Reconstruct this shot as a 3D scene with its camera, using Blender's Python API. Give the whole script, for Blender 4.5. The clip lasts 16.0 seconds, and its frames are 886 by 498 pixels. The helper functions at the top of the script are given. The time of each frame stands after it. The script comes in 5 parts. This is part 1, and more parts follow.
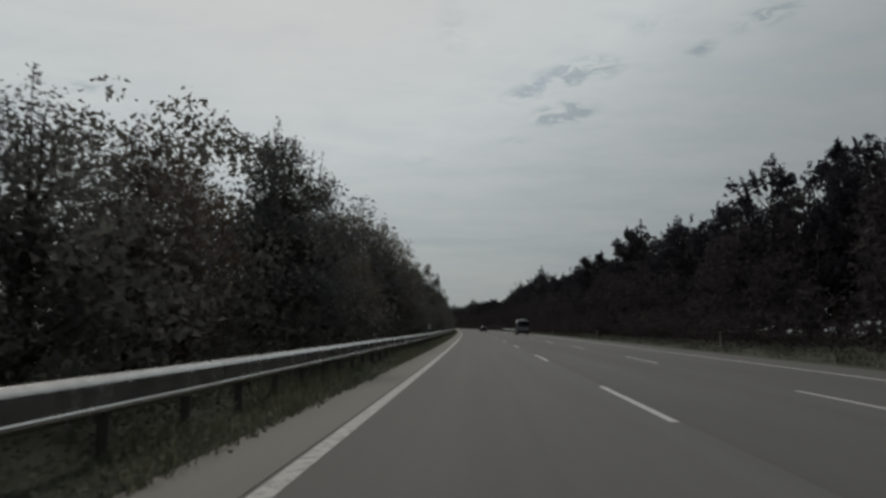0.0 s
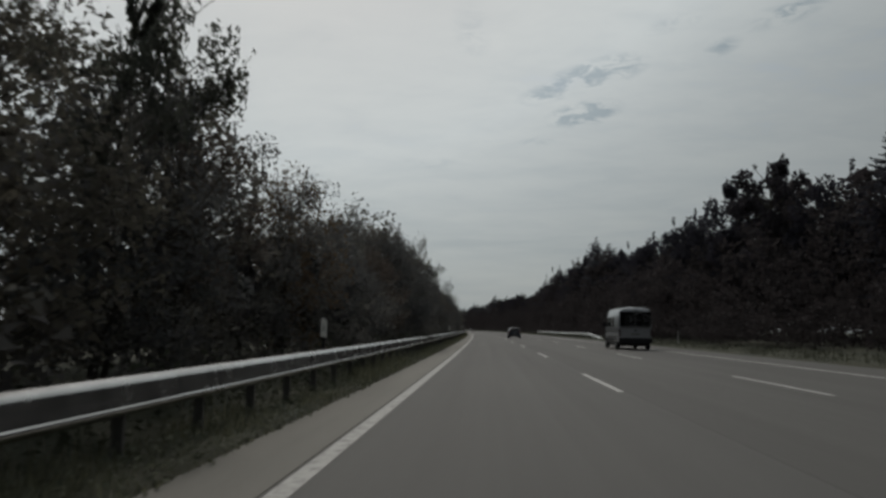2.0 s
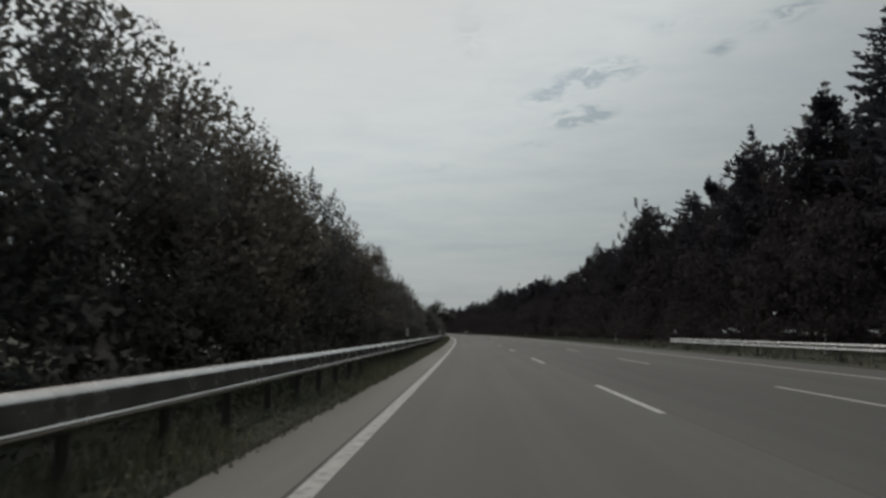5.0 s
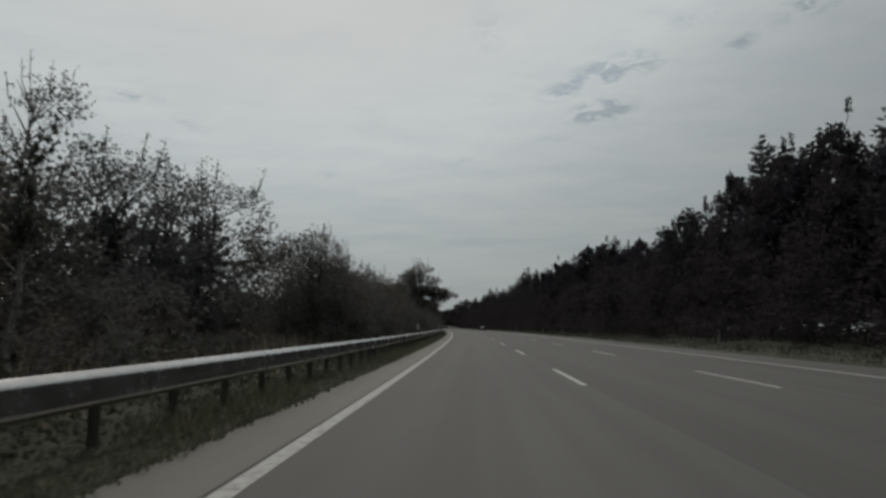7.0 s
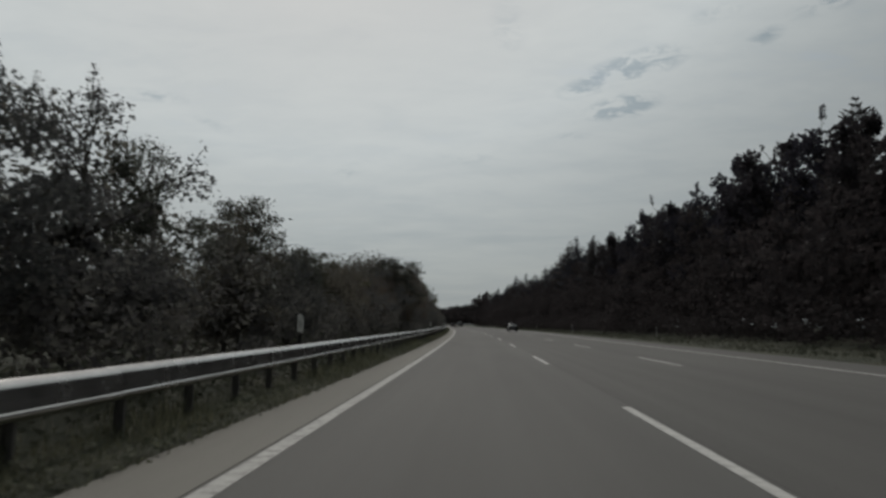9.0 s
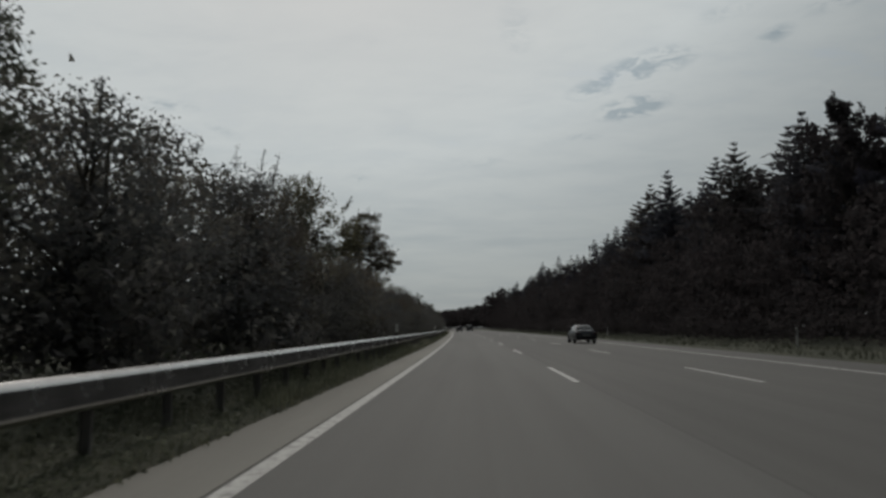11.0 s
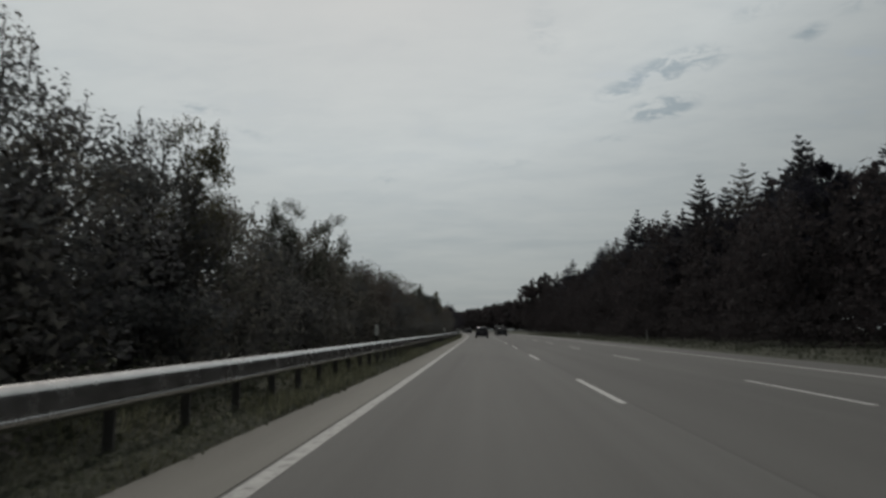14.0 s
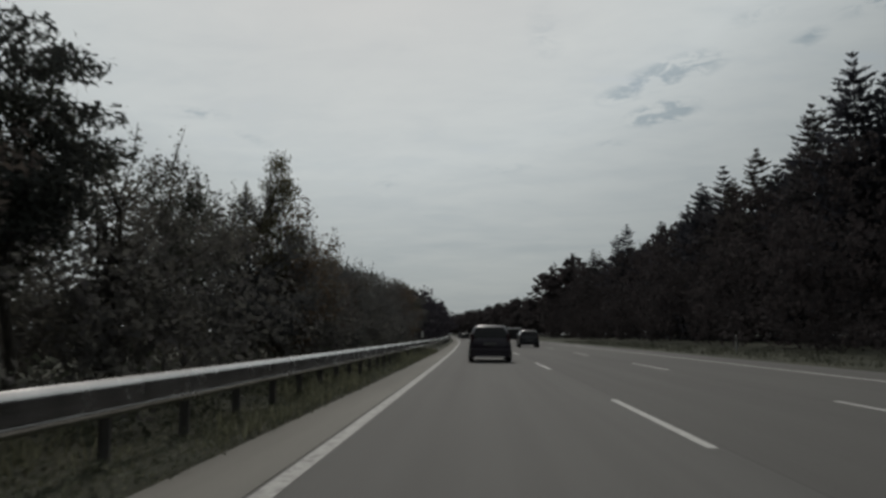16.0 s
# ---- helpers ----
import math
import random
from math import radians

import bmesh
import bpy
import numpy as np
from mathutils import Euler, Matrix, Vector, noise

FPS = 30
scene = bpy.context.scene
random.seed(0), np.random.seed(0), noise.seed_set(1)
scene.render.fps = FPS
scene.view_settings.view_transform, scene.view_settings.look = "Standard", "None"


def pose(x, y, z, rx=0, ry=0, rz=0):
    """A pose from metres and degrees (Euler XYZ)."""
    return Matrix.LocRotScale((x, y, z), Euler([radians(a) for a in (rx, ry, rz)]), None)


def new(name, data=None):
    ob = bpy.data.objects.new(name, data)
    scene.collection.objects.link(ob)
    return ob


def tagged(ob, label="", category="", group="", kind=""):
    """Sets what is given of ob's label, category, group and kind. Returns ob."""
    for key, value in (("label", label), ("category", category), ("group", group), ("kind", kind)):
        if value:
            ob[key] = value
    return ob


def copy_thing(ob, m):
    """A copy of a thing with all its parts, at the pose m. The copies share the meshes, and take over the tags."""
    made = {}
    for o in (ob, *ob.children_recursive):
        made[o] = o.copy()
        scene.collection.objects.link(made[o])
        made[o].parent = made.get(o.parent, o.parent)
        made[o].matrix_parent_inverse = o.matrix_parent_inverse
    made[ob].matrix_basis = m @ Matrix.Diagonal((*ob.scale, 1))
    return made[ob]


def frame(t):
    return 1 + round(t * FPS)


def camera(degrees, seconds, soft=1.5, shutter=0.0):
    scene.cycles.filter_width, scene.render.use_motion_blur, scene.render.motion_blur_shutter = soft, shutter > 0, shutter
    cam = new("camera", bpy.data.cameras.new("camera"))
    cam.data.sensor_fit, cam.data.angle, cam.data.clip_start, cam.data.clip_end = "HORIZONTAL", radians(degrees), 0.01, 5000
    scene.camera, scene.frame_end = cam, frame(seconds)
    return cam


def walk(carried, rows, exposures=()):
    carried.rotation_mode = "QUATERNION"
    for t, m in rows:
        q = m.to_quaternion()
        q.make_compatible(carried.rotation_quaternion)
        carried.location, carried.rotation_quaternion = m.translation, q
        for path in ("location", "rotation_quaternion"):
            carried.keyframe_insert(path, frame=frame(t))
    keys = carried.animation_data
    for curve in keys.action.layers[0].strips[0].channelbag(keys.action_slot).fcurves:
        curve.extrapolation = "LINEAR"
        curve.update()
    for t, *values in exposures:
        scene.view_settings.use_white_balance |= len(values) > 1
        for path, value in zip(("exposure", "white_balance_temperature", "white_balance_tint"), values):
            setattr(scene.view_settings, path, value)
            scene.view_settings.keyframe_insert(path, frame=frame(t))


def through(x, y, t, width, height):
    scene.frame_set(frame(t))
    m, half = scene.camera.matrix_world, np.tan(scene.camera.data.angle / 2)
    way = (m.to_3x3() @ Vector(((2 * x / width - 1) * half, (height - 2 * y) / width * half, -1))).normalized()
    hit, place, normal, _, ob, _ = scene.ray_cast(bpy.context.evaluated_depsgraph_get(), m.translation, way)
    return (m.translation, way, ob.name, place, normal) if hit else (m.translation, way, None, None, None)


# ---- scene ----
cam = camera(62.7, 16.0, soft=3.0, shutter=0.04)
PATH = [
    (0.0, 1.42, -0.06, 1.13, 96.08, -1.05, 2.96),
    (0.5, 1.47, 19.20, 1.13, 96.00, -1.06, 3.07),
    (1.0, 1.44, 38.54, 1.13, 96.17, -1.06, 3.92),
    (1.5, 1.16, 57.97, 1.13, 96.36, -0.86, 4.45),
    (2.0, 0.67, 77.48, 1.13, 96.23, -0.67, 4.71),
    (2.5, 0.08, 97.07, 1.13, 96.39, -0.45, 4.57),
    (3.0, -0.54, 116.71, 1.13, 96.61, -0.18, 4.44),
    (3.5, -1.20, 136.40, 1.13, 96.50, 0.02, 4.36),
    (4.0, -1.80, 156.12, 1.13, 96.64, -0.14, 4.03),
    (4.5, -2.43, 175.83, 1.13, 96.60, -0.18, 4.33),
    (5.0, -3.05, 195.52, 1.13, 96.50, -0.25, 4.73),
    (5.5, -3.71, 215.14, 1.13, 96.39, -0.34, 5.17),
    (6.0, -4.50, 234.68, 1.13, 96.29, -0.42, 5.61),
    (6.5, -5.47, 254.10, 1.13, 96.25, -0.45, 5.96),
    (7.0, -6.51, 273.37, 1.13, 96.09, -0.51, 6.06),
    (7.5, -7.66, 292.47, 1.13, 96.11, -0.43, 6.32),
    (8.0, -8.90, 311.37, 1.13, 96.00, -0.34, 6.88),
    (8.5, -10.31, 330.05, 1.13, 96.07, -0.36, 7.02),
    (9.0, -11.81, 348.50, 1.13, 95.89, -0.55, 7.70),
    (9.5, -13.41, 366.71, 1.13, 95.92, -0.47, 8.00),
    (10.0, -15.11, 384.66, 1.13, 96.00, -0.28, 8.24),
    (10.5, -16.89, 402.37, 1.13, 96.09, -0.05, 8.45),
    (11.0, -18.75, 419.83, 1.13, 96.16, 0.14, 8.67),
    (11.5, -20.67, 437.08, 1.13, 96.20, 0.22, 8.94),
    (12.0, -22.63, 454.13, 1.13, 96.40, 0.18, 9.34),
    (12.5, -24.68, 471.03, 1.13, 96.26, 0.02, 9.49),
    (13.0, -26.76, 487.81, 1.13, 96.25, -0.14, 10.00),
    (13.5, -28.95, 504.53, 1.13, 96.28, -0.12, 10.33),
    (14.0, -31.24, 521.26, 1.13, 96.32, -0.17, 10.78),
    (14.5, -33.60, 538.08, 1.13, 96.38, -0.15, 10.80),
    (15.0, -35.99, 555.10, 1.13, 96.46, -0.19, 10.95),
    (15.5, -38.41, 572.43, 1.13, 96.52, -0.18, 10.94),
    (16.0, -40.92, 590.18, 1.13, 96.68, -0.15, 10.83)
]
EXPOSURES = [(0.0, 0.0), (1.5, 0.0), (2.5, 0.10), (3.0, 0.14), (4.0, 0.22), (5.2, 0.12), (6.5, 0.0), (8.5, -0.04), (9.2, 0.03), (11.5, 0.0), (16.0, 0.03)]
walk(cam, [(r[0], pose(*r[1:])) for r in PATH], EXPOSURES)

# ---- world and sun ----
SUN_AZ, SUN_EL = 18.0, 46.0      # degrees to the left of the first heading, and up
world = bpy.data.worlds.new("hazy_sky")
scene.world = world
world.use_nodes = True


CLOUD_PUFFS = ((7.4, 19.5, 4.6, 1.3, 10, 2.2), (4.0, 18.4, 3.4, 0.9, 14, 1.7), (6.4, 16.6, 3.4, 1.1, 8, 2.4), (2.6, 14.6, 1.6, 0.4, 0, 0.8),
               (16.8, 20.6, 1.6, 0.7, 12, 1.2), (21.5, 22.4, 3.6, 1.0, 12, 1.3), (13.5, 22.6, 3.0, 0.7, 10, 0.7), (-2.6, 23.0, 1.8, 2.8, 10, 0.55),
               (-30.0, 16.3, 3.6, 0.6, 0, 0.9), (-25.8, 14.7, 1.8, 0.5, -15, 0.9), (-15.6, 11.6, 1.8, 0.8, 25, 0.8), (-6.0, 13.0, 3.0, 0.5, 0, 0.5))


def sky_world(tree):
    n, link = tree.nodes, tree.links
    n.clear()

    def math_node(op, a, b=None, clamp=False):
        m = n.new("ShaderNodeMath")
        m.operation, m.use_clamp = op, clamp
        for k, v in enumerate((a, b)):
            if v is None:
                continue
            if isinstance(v, (int, float)):
                m.inputs[k].default_value = v
            else:
                link.new(v, m.inputs[k])
        return m.outputs[0]

    def ramp(value, stops):
        r = n.new("ShaderNodeValToRGB")
        els = r.color_ramp.elements
        while len(els) < len(stops):
            els.new(0.5)
        for e, (pos, c) in zip(els, stops):
            e.position, e.color = pos, (*c, 1)
        link.new(value, r.inputs[0])
        return r.outputs[0]

    def noise_node(vec, scale, detail, rough=0.55, distortion=0.0):
        t = n.new("ShaderNodeTexNoise")
        t.inputs["Scale"].default_value, t.inputs["Detail"].default_value = scale, detail
        t.inputs["Roughness"].default_value, t.inputs["Distortion"].default_value = rough, distortion
        link.new(vec, t.inputs["Vector"])
        return t.outputs[0]

    sky = n.new("ShaderNodeTexSky")
    sky.sky_type, sky.sun_disc = "NISHITA", False
    sky.sun_elevation, sky.sun_rotation = radians(SUN_EL), radians(-SUN_AZ)
    sky.air_density, sky.dust_density = 1.0, 2.0
    coord = n.new("ShaderNodeTexCoord").outputs["Generated"]
    sep = n.new("ShaderNodeSeparateXYZ")
    link.new(coord, sep.inputs[0])
    x, y, z = sep.outputs
    # cloud layer on a flat deck
    up = math_node("MAXIMUM", z, 0.0)
    deck = math_node("ADD", up, 0.10)
    comb = n.new("ShaderNodeCombineXYZ")
    link.new(math_node("DIVIDE", x, deck), comb.inputs[0])
    link.new(math_node("DIVIDE", y, deck), comb.inputs[1])
    rot = n.new("ShaderNodeMapping")
    rot.inputs["Rotation"].default_value = (0, 0, radians(-28))
    rot.inputs["Scale"].default_value = (0.85, 1.35, 1)
    rot.inputs["Location"].default_value = (3.1, 0.7, 0)
    link.new(comb.outputs[0], rot.inputs[0])
    puffs = noise_node(rot.outputs[0], 3.6, 11, 0.64, 0.25)
    sheets = noise_node(rot.outputs[0], 0.55, 3, 0.5, 0.2)
    cover = math_node("ADD", math_node("MULTIPLY", puffs, 0.62), math_node("MULTIPLY", sheets, 0.38))
    # the layer evens out towards the horizon
    depth = math_node("ADD", math_node("MULTIPLY", up, 1.6), 0.20, True)
    cover = math_node("ADD", math_node("MULTIPLY", math_node("SUBTRACT", cover, 0.46), depth), 0.46)
    # glow of the veiled sun
    sx = -math.sin(radians(SUN_AZ)) * math.cos(radians(SUN_EL))
    sy = math.cos(radians(SUN_AZ)) * math.cos(radians(SUN_EL))
    sz = math.sin(radians(SUN_EL))
    dot = n.new("ShaderNodeVectorMath")
    dot.operation = "DOT_PRODUCT"
    link.new(coord, dot.inputs[0])
    dot.inputs[1].default_value = (sx, sy, sz)
    near = math_node("MAXIMUM", dot.outputs["Value"], 0.0)
    # the sky away from the sun is much darker
    wide = math_node("POWER", math_node("ADD", math_node("MULTIPLY", dot.outputs["Value"], 0.5), 0.5, True), 1.5)
    ambient = math_node("ADD", 0.13, math_node("MULTIPLY", wide, 0.175))
    glow = math_node("POWER", near, 7.0)
    core = math_node("POWER", near, 24.0)
    light = math_node("MINIMUM", math_node("ADD", math_node("ADD", ambient, math_node("MULTIPLY", glow, 0.82)), math_node("MULTIPLY", core, 0.5)), 0.53)
    tone = ramp(cover, [(0.30, (0.80, 0.86, 0.88)), (0.40, (0.88, 0.925, 0.93)), (0.49, (0.96, 0.995, 0.985)), (0.60, (1.02, 1.05, 1.03))])
    # azimuth and elevation in degrees
    dome = n.new("ShaderNodeCombineXYZ")
    link.new(math_node("MULTIPLY", math_node("ARCTAN2", x, y), 57.2958), dome.inputs[0])
    link.new(math_node("MULTIPLY", math_node("ARCSINE", z), 57.2958), dome.inputs[1])

    def stretched(scale, turn=0.0):
        mp = n.new("ShaderNodeMapping")
        mp.inputs["Scale"].default_value = scale
        mp.inputs["Rotation"].default_value = (0, 0, radians(turn))
        link.new(dome.outputs[0], mp.inputs[0])
        return mp.outputs[0]

    # long flat streaks low in the sky
    streaks = noise_node(stretched((0.045, 0.34, 1), -2), 1.0, 5, 0.55, 0.3)
    low = math_node("MULTIPLY", math_node("SUBTRACT", 17.0, math_node("MULTIPLY", math_node("ARCSINE", z), 57.2958)), 0.09, True)
    streaked = n.new("ShaderNodeMix")
    streaked.data_type, streaked.blend_type = "RGBA", "MULTIPLY"
    link.new(math_node("MULTIPLY", low, 0.85), streaked.inputs["Factor"])
    link.new(tone, streaked.inputs["A"])
    link.new(ramp(streaks, [(0.34, (0.80, 0.84, 0.87)), (0.5, (0.97, 0.98, 0.985)), (0.62, (1.03, 1.03, 1.02))]), streaked.inputs["B"])
    tone = streaked.outputs["Result"]
    # small blue-grey puffs with flat bases: azimuth, elevation, length, thickness, tilt, depth
    shade = None
    for a, e, wa, we, tilt, deep in CLOUD_PUFFS:
        mp = n.new("ShaderNodeMapping")
        mp.vector_type = "TEXTURE"
        mp.inputs["Location"].default_value, mp.inputs["Rotation"].default_value, mp.inputs["Scale"].default_value = (a, e, 0), (0, 0, radians(tilt)), (wa, we, 1)
        link.new(dome.outputs[0], mp.inputs[0])
        g = n.new("ShaderNodeTexGradient")
        g.gradient_type = "SPHERICAL"
        link.new(mp.outputs[0], g.inputs[0])
        one = math_node("MULTIPLY", g.outputs["Fac"], deep)
        shade = one if shade is None else math_node("ADD", shade, one)
    tufts = noise_node(stretched((0.42, 1.25, 1), 10), 1.0, 9, 0.68, 0.9)
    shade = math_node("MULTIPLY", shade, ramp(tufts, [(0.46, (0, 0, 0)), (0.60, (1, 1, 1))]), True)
    puffed = n.new("ShaderNodeMix")
    puffed.data_type, puffed.blend_type = "RGBA", "MULTIPLY"
    link.new(shade, puffed.inputs["Factor"])
    link.new(tone, puffed.inputs["A"])
    puffed.inputs["B"].default_value = (0.64, 0.70, 0.75, 1)
    tone = puffed.outputs["Result"]
    cloud = n.new("ShaderNodeMix")
    cloud.data_type, cloud.blend_type = "RGBA", "MULTIPLY"
    cloud.inputs["Factor"].default_value = 1.0
    # whiter and more even towards the sun, cooler away from it
    even = n.new("ShaderNodeMix")
    even.data_type = "RGBA"
    link.new(math_node("MULTIPLY", math_node("POWER", near, 14.0), 1.3, True), even.inputs["Factor"])
    link.new(tone, even.inputs["A"])
    even.inputs["B"].default_value = (1.0, 1.0, 0.99, 1)
    link.new(even.outputs["Result"], cloud.inputs["A"])
    hue = ramp(math_node("POWER", near, 12.0), [(0.03, (0.962, 1.0, 1.012)), (0.5, (1.005, 1.0, 0.995))])
    grey = n.new("ShaderNodeVectorMath")
    grey.operation = "SCALE"
    link.new(hue, grey.inputs[0])
    link.new(light, grey.inputs["Scale"])
    link.new(grey.outputs[0], cloud.inputs["B"])
    # clouds cover the blue sky but for thin places
    thin = ramp(cover, [(0.26, (0.72,) * 3), (0.44, (0.97,) * 3)])
    skybg, cloudbg = n.new("ShaderNodeBackground"), n.new("ShaderNodeBackground")
    skybg.inputs["Strength"].default_value = 0.10
    cloudbg.inputs["Strength"].default_value = 1.05
    link.new(sky.outputs[0], skybg.inputs["Color"])
    link.new(cloud.outputs["Result"], cloudbg.inputs["Color"])
    mix = n.new("ShaderNodeMixShader")
    link.new(thin, mix.inputs[0])
    link.new(skybg.outputs[0], mix.inputs[1])
    link.new(cloudbg.outputs[0], mix.inputs[2])
    out = n.new("ShaderNodeOutputWorld")
    link.new(mix.outputs[0], out.inputs["Surface"])


sky_world(world.node_tree)
sun = new("sun", bpy.data.lights.new("sun", "SUN"))
sun.data.energy, sun.data.angle, sun.data.color = 1.1, radians(8), (1.0, 0.95, 0.88)
sun.rotation_euler = Euler((radians(90 - SUN_EL), 0, radians(180 + SUN_AZ)))


# ---- materials ----
def material(name):
    m = bpy.data.materials.new(name)
    m.use_nodes = True
    return m, m.node_tree.nodes, m.node_tree.links, m.node_tree.nodes["Principled BSDF"]


def coords(n, link, source="Object", scale=(1, 1, 1)):
    t, mp = n.new("ShaderNodeTexCoord"), n.new("ShaderNodeMapping")
    mp.inputs["Scale"].default_value = scale
    link.new(t.outputs[source], mp.inputs[0])
    return mp.outputs[0]


def noise_tex(n, link, vec, scale, detail=4, rough=0.6):
    t = n.new("ShaderNodeTexNoise")
    t.inputs["Scale"].default_value, t.inputs["Detail"].default_value, t.inputs["Roughness"].default_value = scale, detail, rough
    if vec is not None:
        link.new(vec, t.inputs["Vector"])
    return t.outputs[0]


def color_ramp(n, link, fac, stops):
    r = n.new("ShaderNodeValToRGB")
    els = r.color_ramp.elements
    while len(els) < len(stops):
        els.new(0.5)
    for e, (pos, c) in zip(els, stops):
        e.position, e.color = pos, (*c, 1)
    link.new(fac, r.inputs[0])
    return r.outputs[0]


def blend(n, link, kind, fac, a, b):
    m = n.new("ShaderNodeMix")
    m.data_type, m.blend_type = "RGBA", kind
    for sock, v in (("Factor", fac), ("A", a), ("B", b)):
        if isinstance(v, (int, float)):
            m.inputs[sock].default_value = v
        elif isinstance(v, tuple):
            m.inputs[sock].default_value = (*v, 1)
        else:
            link.new(v, m.inputs[sock])
    return m.outputs["Result"]


def bump(n, link, bsdf, height, strength, distance):
    b = n.new("ShaderNodeBump")
    b.inputs["Strength"].default_value, b.inputs["Distance"].default_value = strength, distance
    link.new(height, b.inputs["Height"])
    link.new(b.outputs[0], bsdf.inputs["Normal"])


def plain(name, color, rough=0.5, metal=0.0, coat=0.0, vary=0.12, scale=6.0, gloss=0.5):
    m, n, link, b = material(name)
    vec = coords(n, link)
    f = noise_tex(n, link, vec, scale, 5)
    lo, hi = tuple(c * (1 - vary) for c in color), tuple(min(1, c * (1 + vary)) for c in color)
    link.new(color_ramp(n, link, f, [(0.3, lo), (0.7, hi)]), b.inputs["Base Color"])
    b.inputs["Roughness"].default_value, b.inputs["Metallic"].default_value = rough, metal
    b.inputs["Coat Weight"].default_value, b.inputs["Specular IOR Level"].default_value = coat, gloss
    b.inputs["Coat Roughness"].default_value = 0.22
    return m


def asphalt_material():
    m, n, link, b = material("worn_asphalt")
    uv = coords(n, link, "UV")
    streak = noise_tex(n, link, coords(n, link, "UV", (1.6, 0.012, 1)), 1.0, 4)
    patch = noise_tex(n, link, coords(n, link, "UV", (0.22, 0.03, 1)), 1.0, 3)
    grain = noise_tex(n, link, uv, 55, 3, 0.7)
    base = color_ramp(n, link, patch, [(0.35, (0.102, 0.099, 0.094)), (0.65, (0.123, 0.120, 0.113))])
    base = blend(n, link, "MULTIPLY", 0.55, base, color_ramp(n, link, streak, [(0.3, (0.72, 0.71, 0.70)), (0.62, (1.0, 1.0, 1.0))]))
    base = blend(n, link, "MULTIPLY", 0.5, base, color_ramp(n, link, grain, [(0.3, (0.6, 0.6, 0.6)), (0.7, (1.1, 1.1, 1.1))]))
    # darker sealed joints between the paving lanes
    sep = n.new("ShaderNodeSeparateXYZ")
    link.new(uv, sep.inputs[0])
    for joint in (-0.16, 3.98, 7.95, 11.25):
        d = n.new("ShaderNodeMath")
        d.operation = "SUBTRACT"
        link.new(sep.outputs[0], d.inputs[0])
        d.inputs[1].default_value = joint
        a = n.new("ShaderNodeMath")
        a.operation = "ABSOLUTE"
        link.new(d.outputs[0], a.inputs[0])
        base = blend(n, link, "MULTIPLY", 0.6, base, color_ramp(n, link, a.outputs[0], [(0.012, (0.62, 0.61, 0.6)), (0.03, (1, 1, 1))]))
    # the two outer lanes are a little darker, from the joint on
    lane = n.new("ShaderNodeMapRange")
    lane.inputs["From Min"].default_value, lane.inputs["From Max"].default_value = 3.95, 4.02
    link.new(sep.outputs[0], lane.inputs["Value"])
    base = blend(n, link, "MULTIPLY", lane.outputs[0], base, (0.87, 0.865, 0.86))
    link.new(base, b.inputs["Base Color"])
    b.inputs["Roughness"].default_value = 0.82
    b.inputs["Specular IOR Level"].default_value = 0.35
    bump(n, link, b, grain, 0.5, 0.006)
    return m


def shoulder_material():
    m, n, link, b = material("concrete_shoulder")
    uv = coords(n, link, "UV")
    patch = noise_tex(n, link, coords(n, link, "UV", (0.9, 0.07, 1)), 1.0, 5)
    grain = noise_tex(n, link, uv, 45, 3, 0.7)
    base = color_ramp(n, link, patch, [(0.3, (0.155, 0.148, 0.132)), (0.7, (0.205, 0.196, 0.175))])
    base = blend(n, link, "MULTIPLY", 0.5, base, color_ramp(n, link, grain, [(0.3, (0.65, 0.65, 0.63)), (0.7, (1.1, 1.1, 1.1))]))
    link.new(base, b.inputs["Base Color"])
    b.inputs["Roughness"].default_value = 0.88
    bump(n, link, b, grain, 0.5, 0.006)
    return m


def line_material(name, wear, white=1.0):
    m, n, link, b = material(name)
    f = noise_tex(n, link, coords(n, link, "Object", (1, 1, 1)), 7, 6, 0.7)
    link.new(color_ramp(n, link, f, [(0.30 + wear, tuple(white * c - wear for c in (0.25, 0.245, 0.235))), (0.46 + wear, tuple(white * c - wear for c in (0.47, 0.465, 0.445))), (0.72 + wear, tuple(white * c for c in (0.56, 0.55, 0.53)))]), b.inputs["Base Color"])
    b.inputs["Roughness"].default_value = 0.7
    return m


def ground_material():
    m, n, link, b = material("verge_ground")
    vec = coords(n, link)
    big = noise_tex(n, link, vec, 0.35, 4)
    fine = noise_tex(n, link, vec, 22, 6, 0.75)
    base = color_ramp(n, link, big, [(0.35, (0.034, 0.040, 0.024)), (0.6, (0.060, 0.060, 0.036)), (0.75, (0.082, 0.074, 0.050))])
    base = blend(n, link, "MULTIPLY", 0.8, base, color_ramp(n, link, fine, [(0.3, (0.35, 0.35, 0.33)), (0.7, (1.15, 1.15, 1.1))]))
    link.new(base, b.inputs["Base Color"])
    b.inputs["Roughness"].default_value = 0.95
    bump(n, link, b, fine, 0.8, 0.05)
    return m


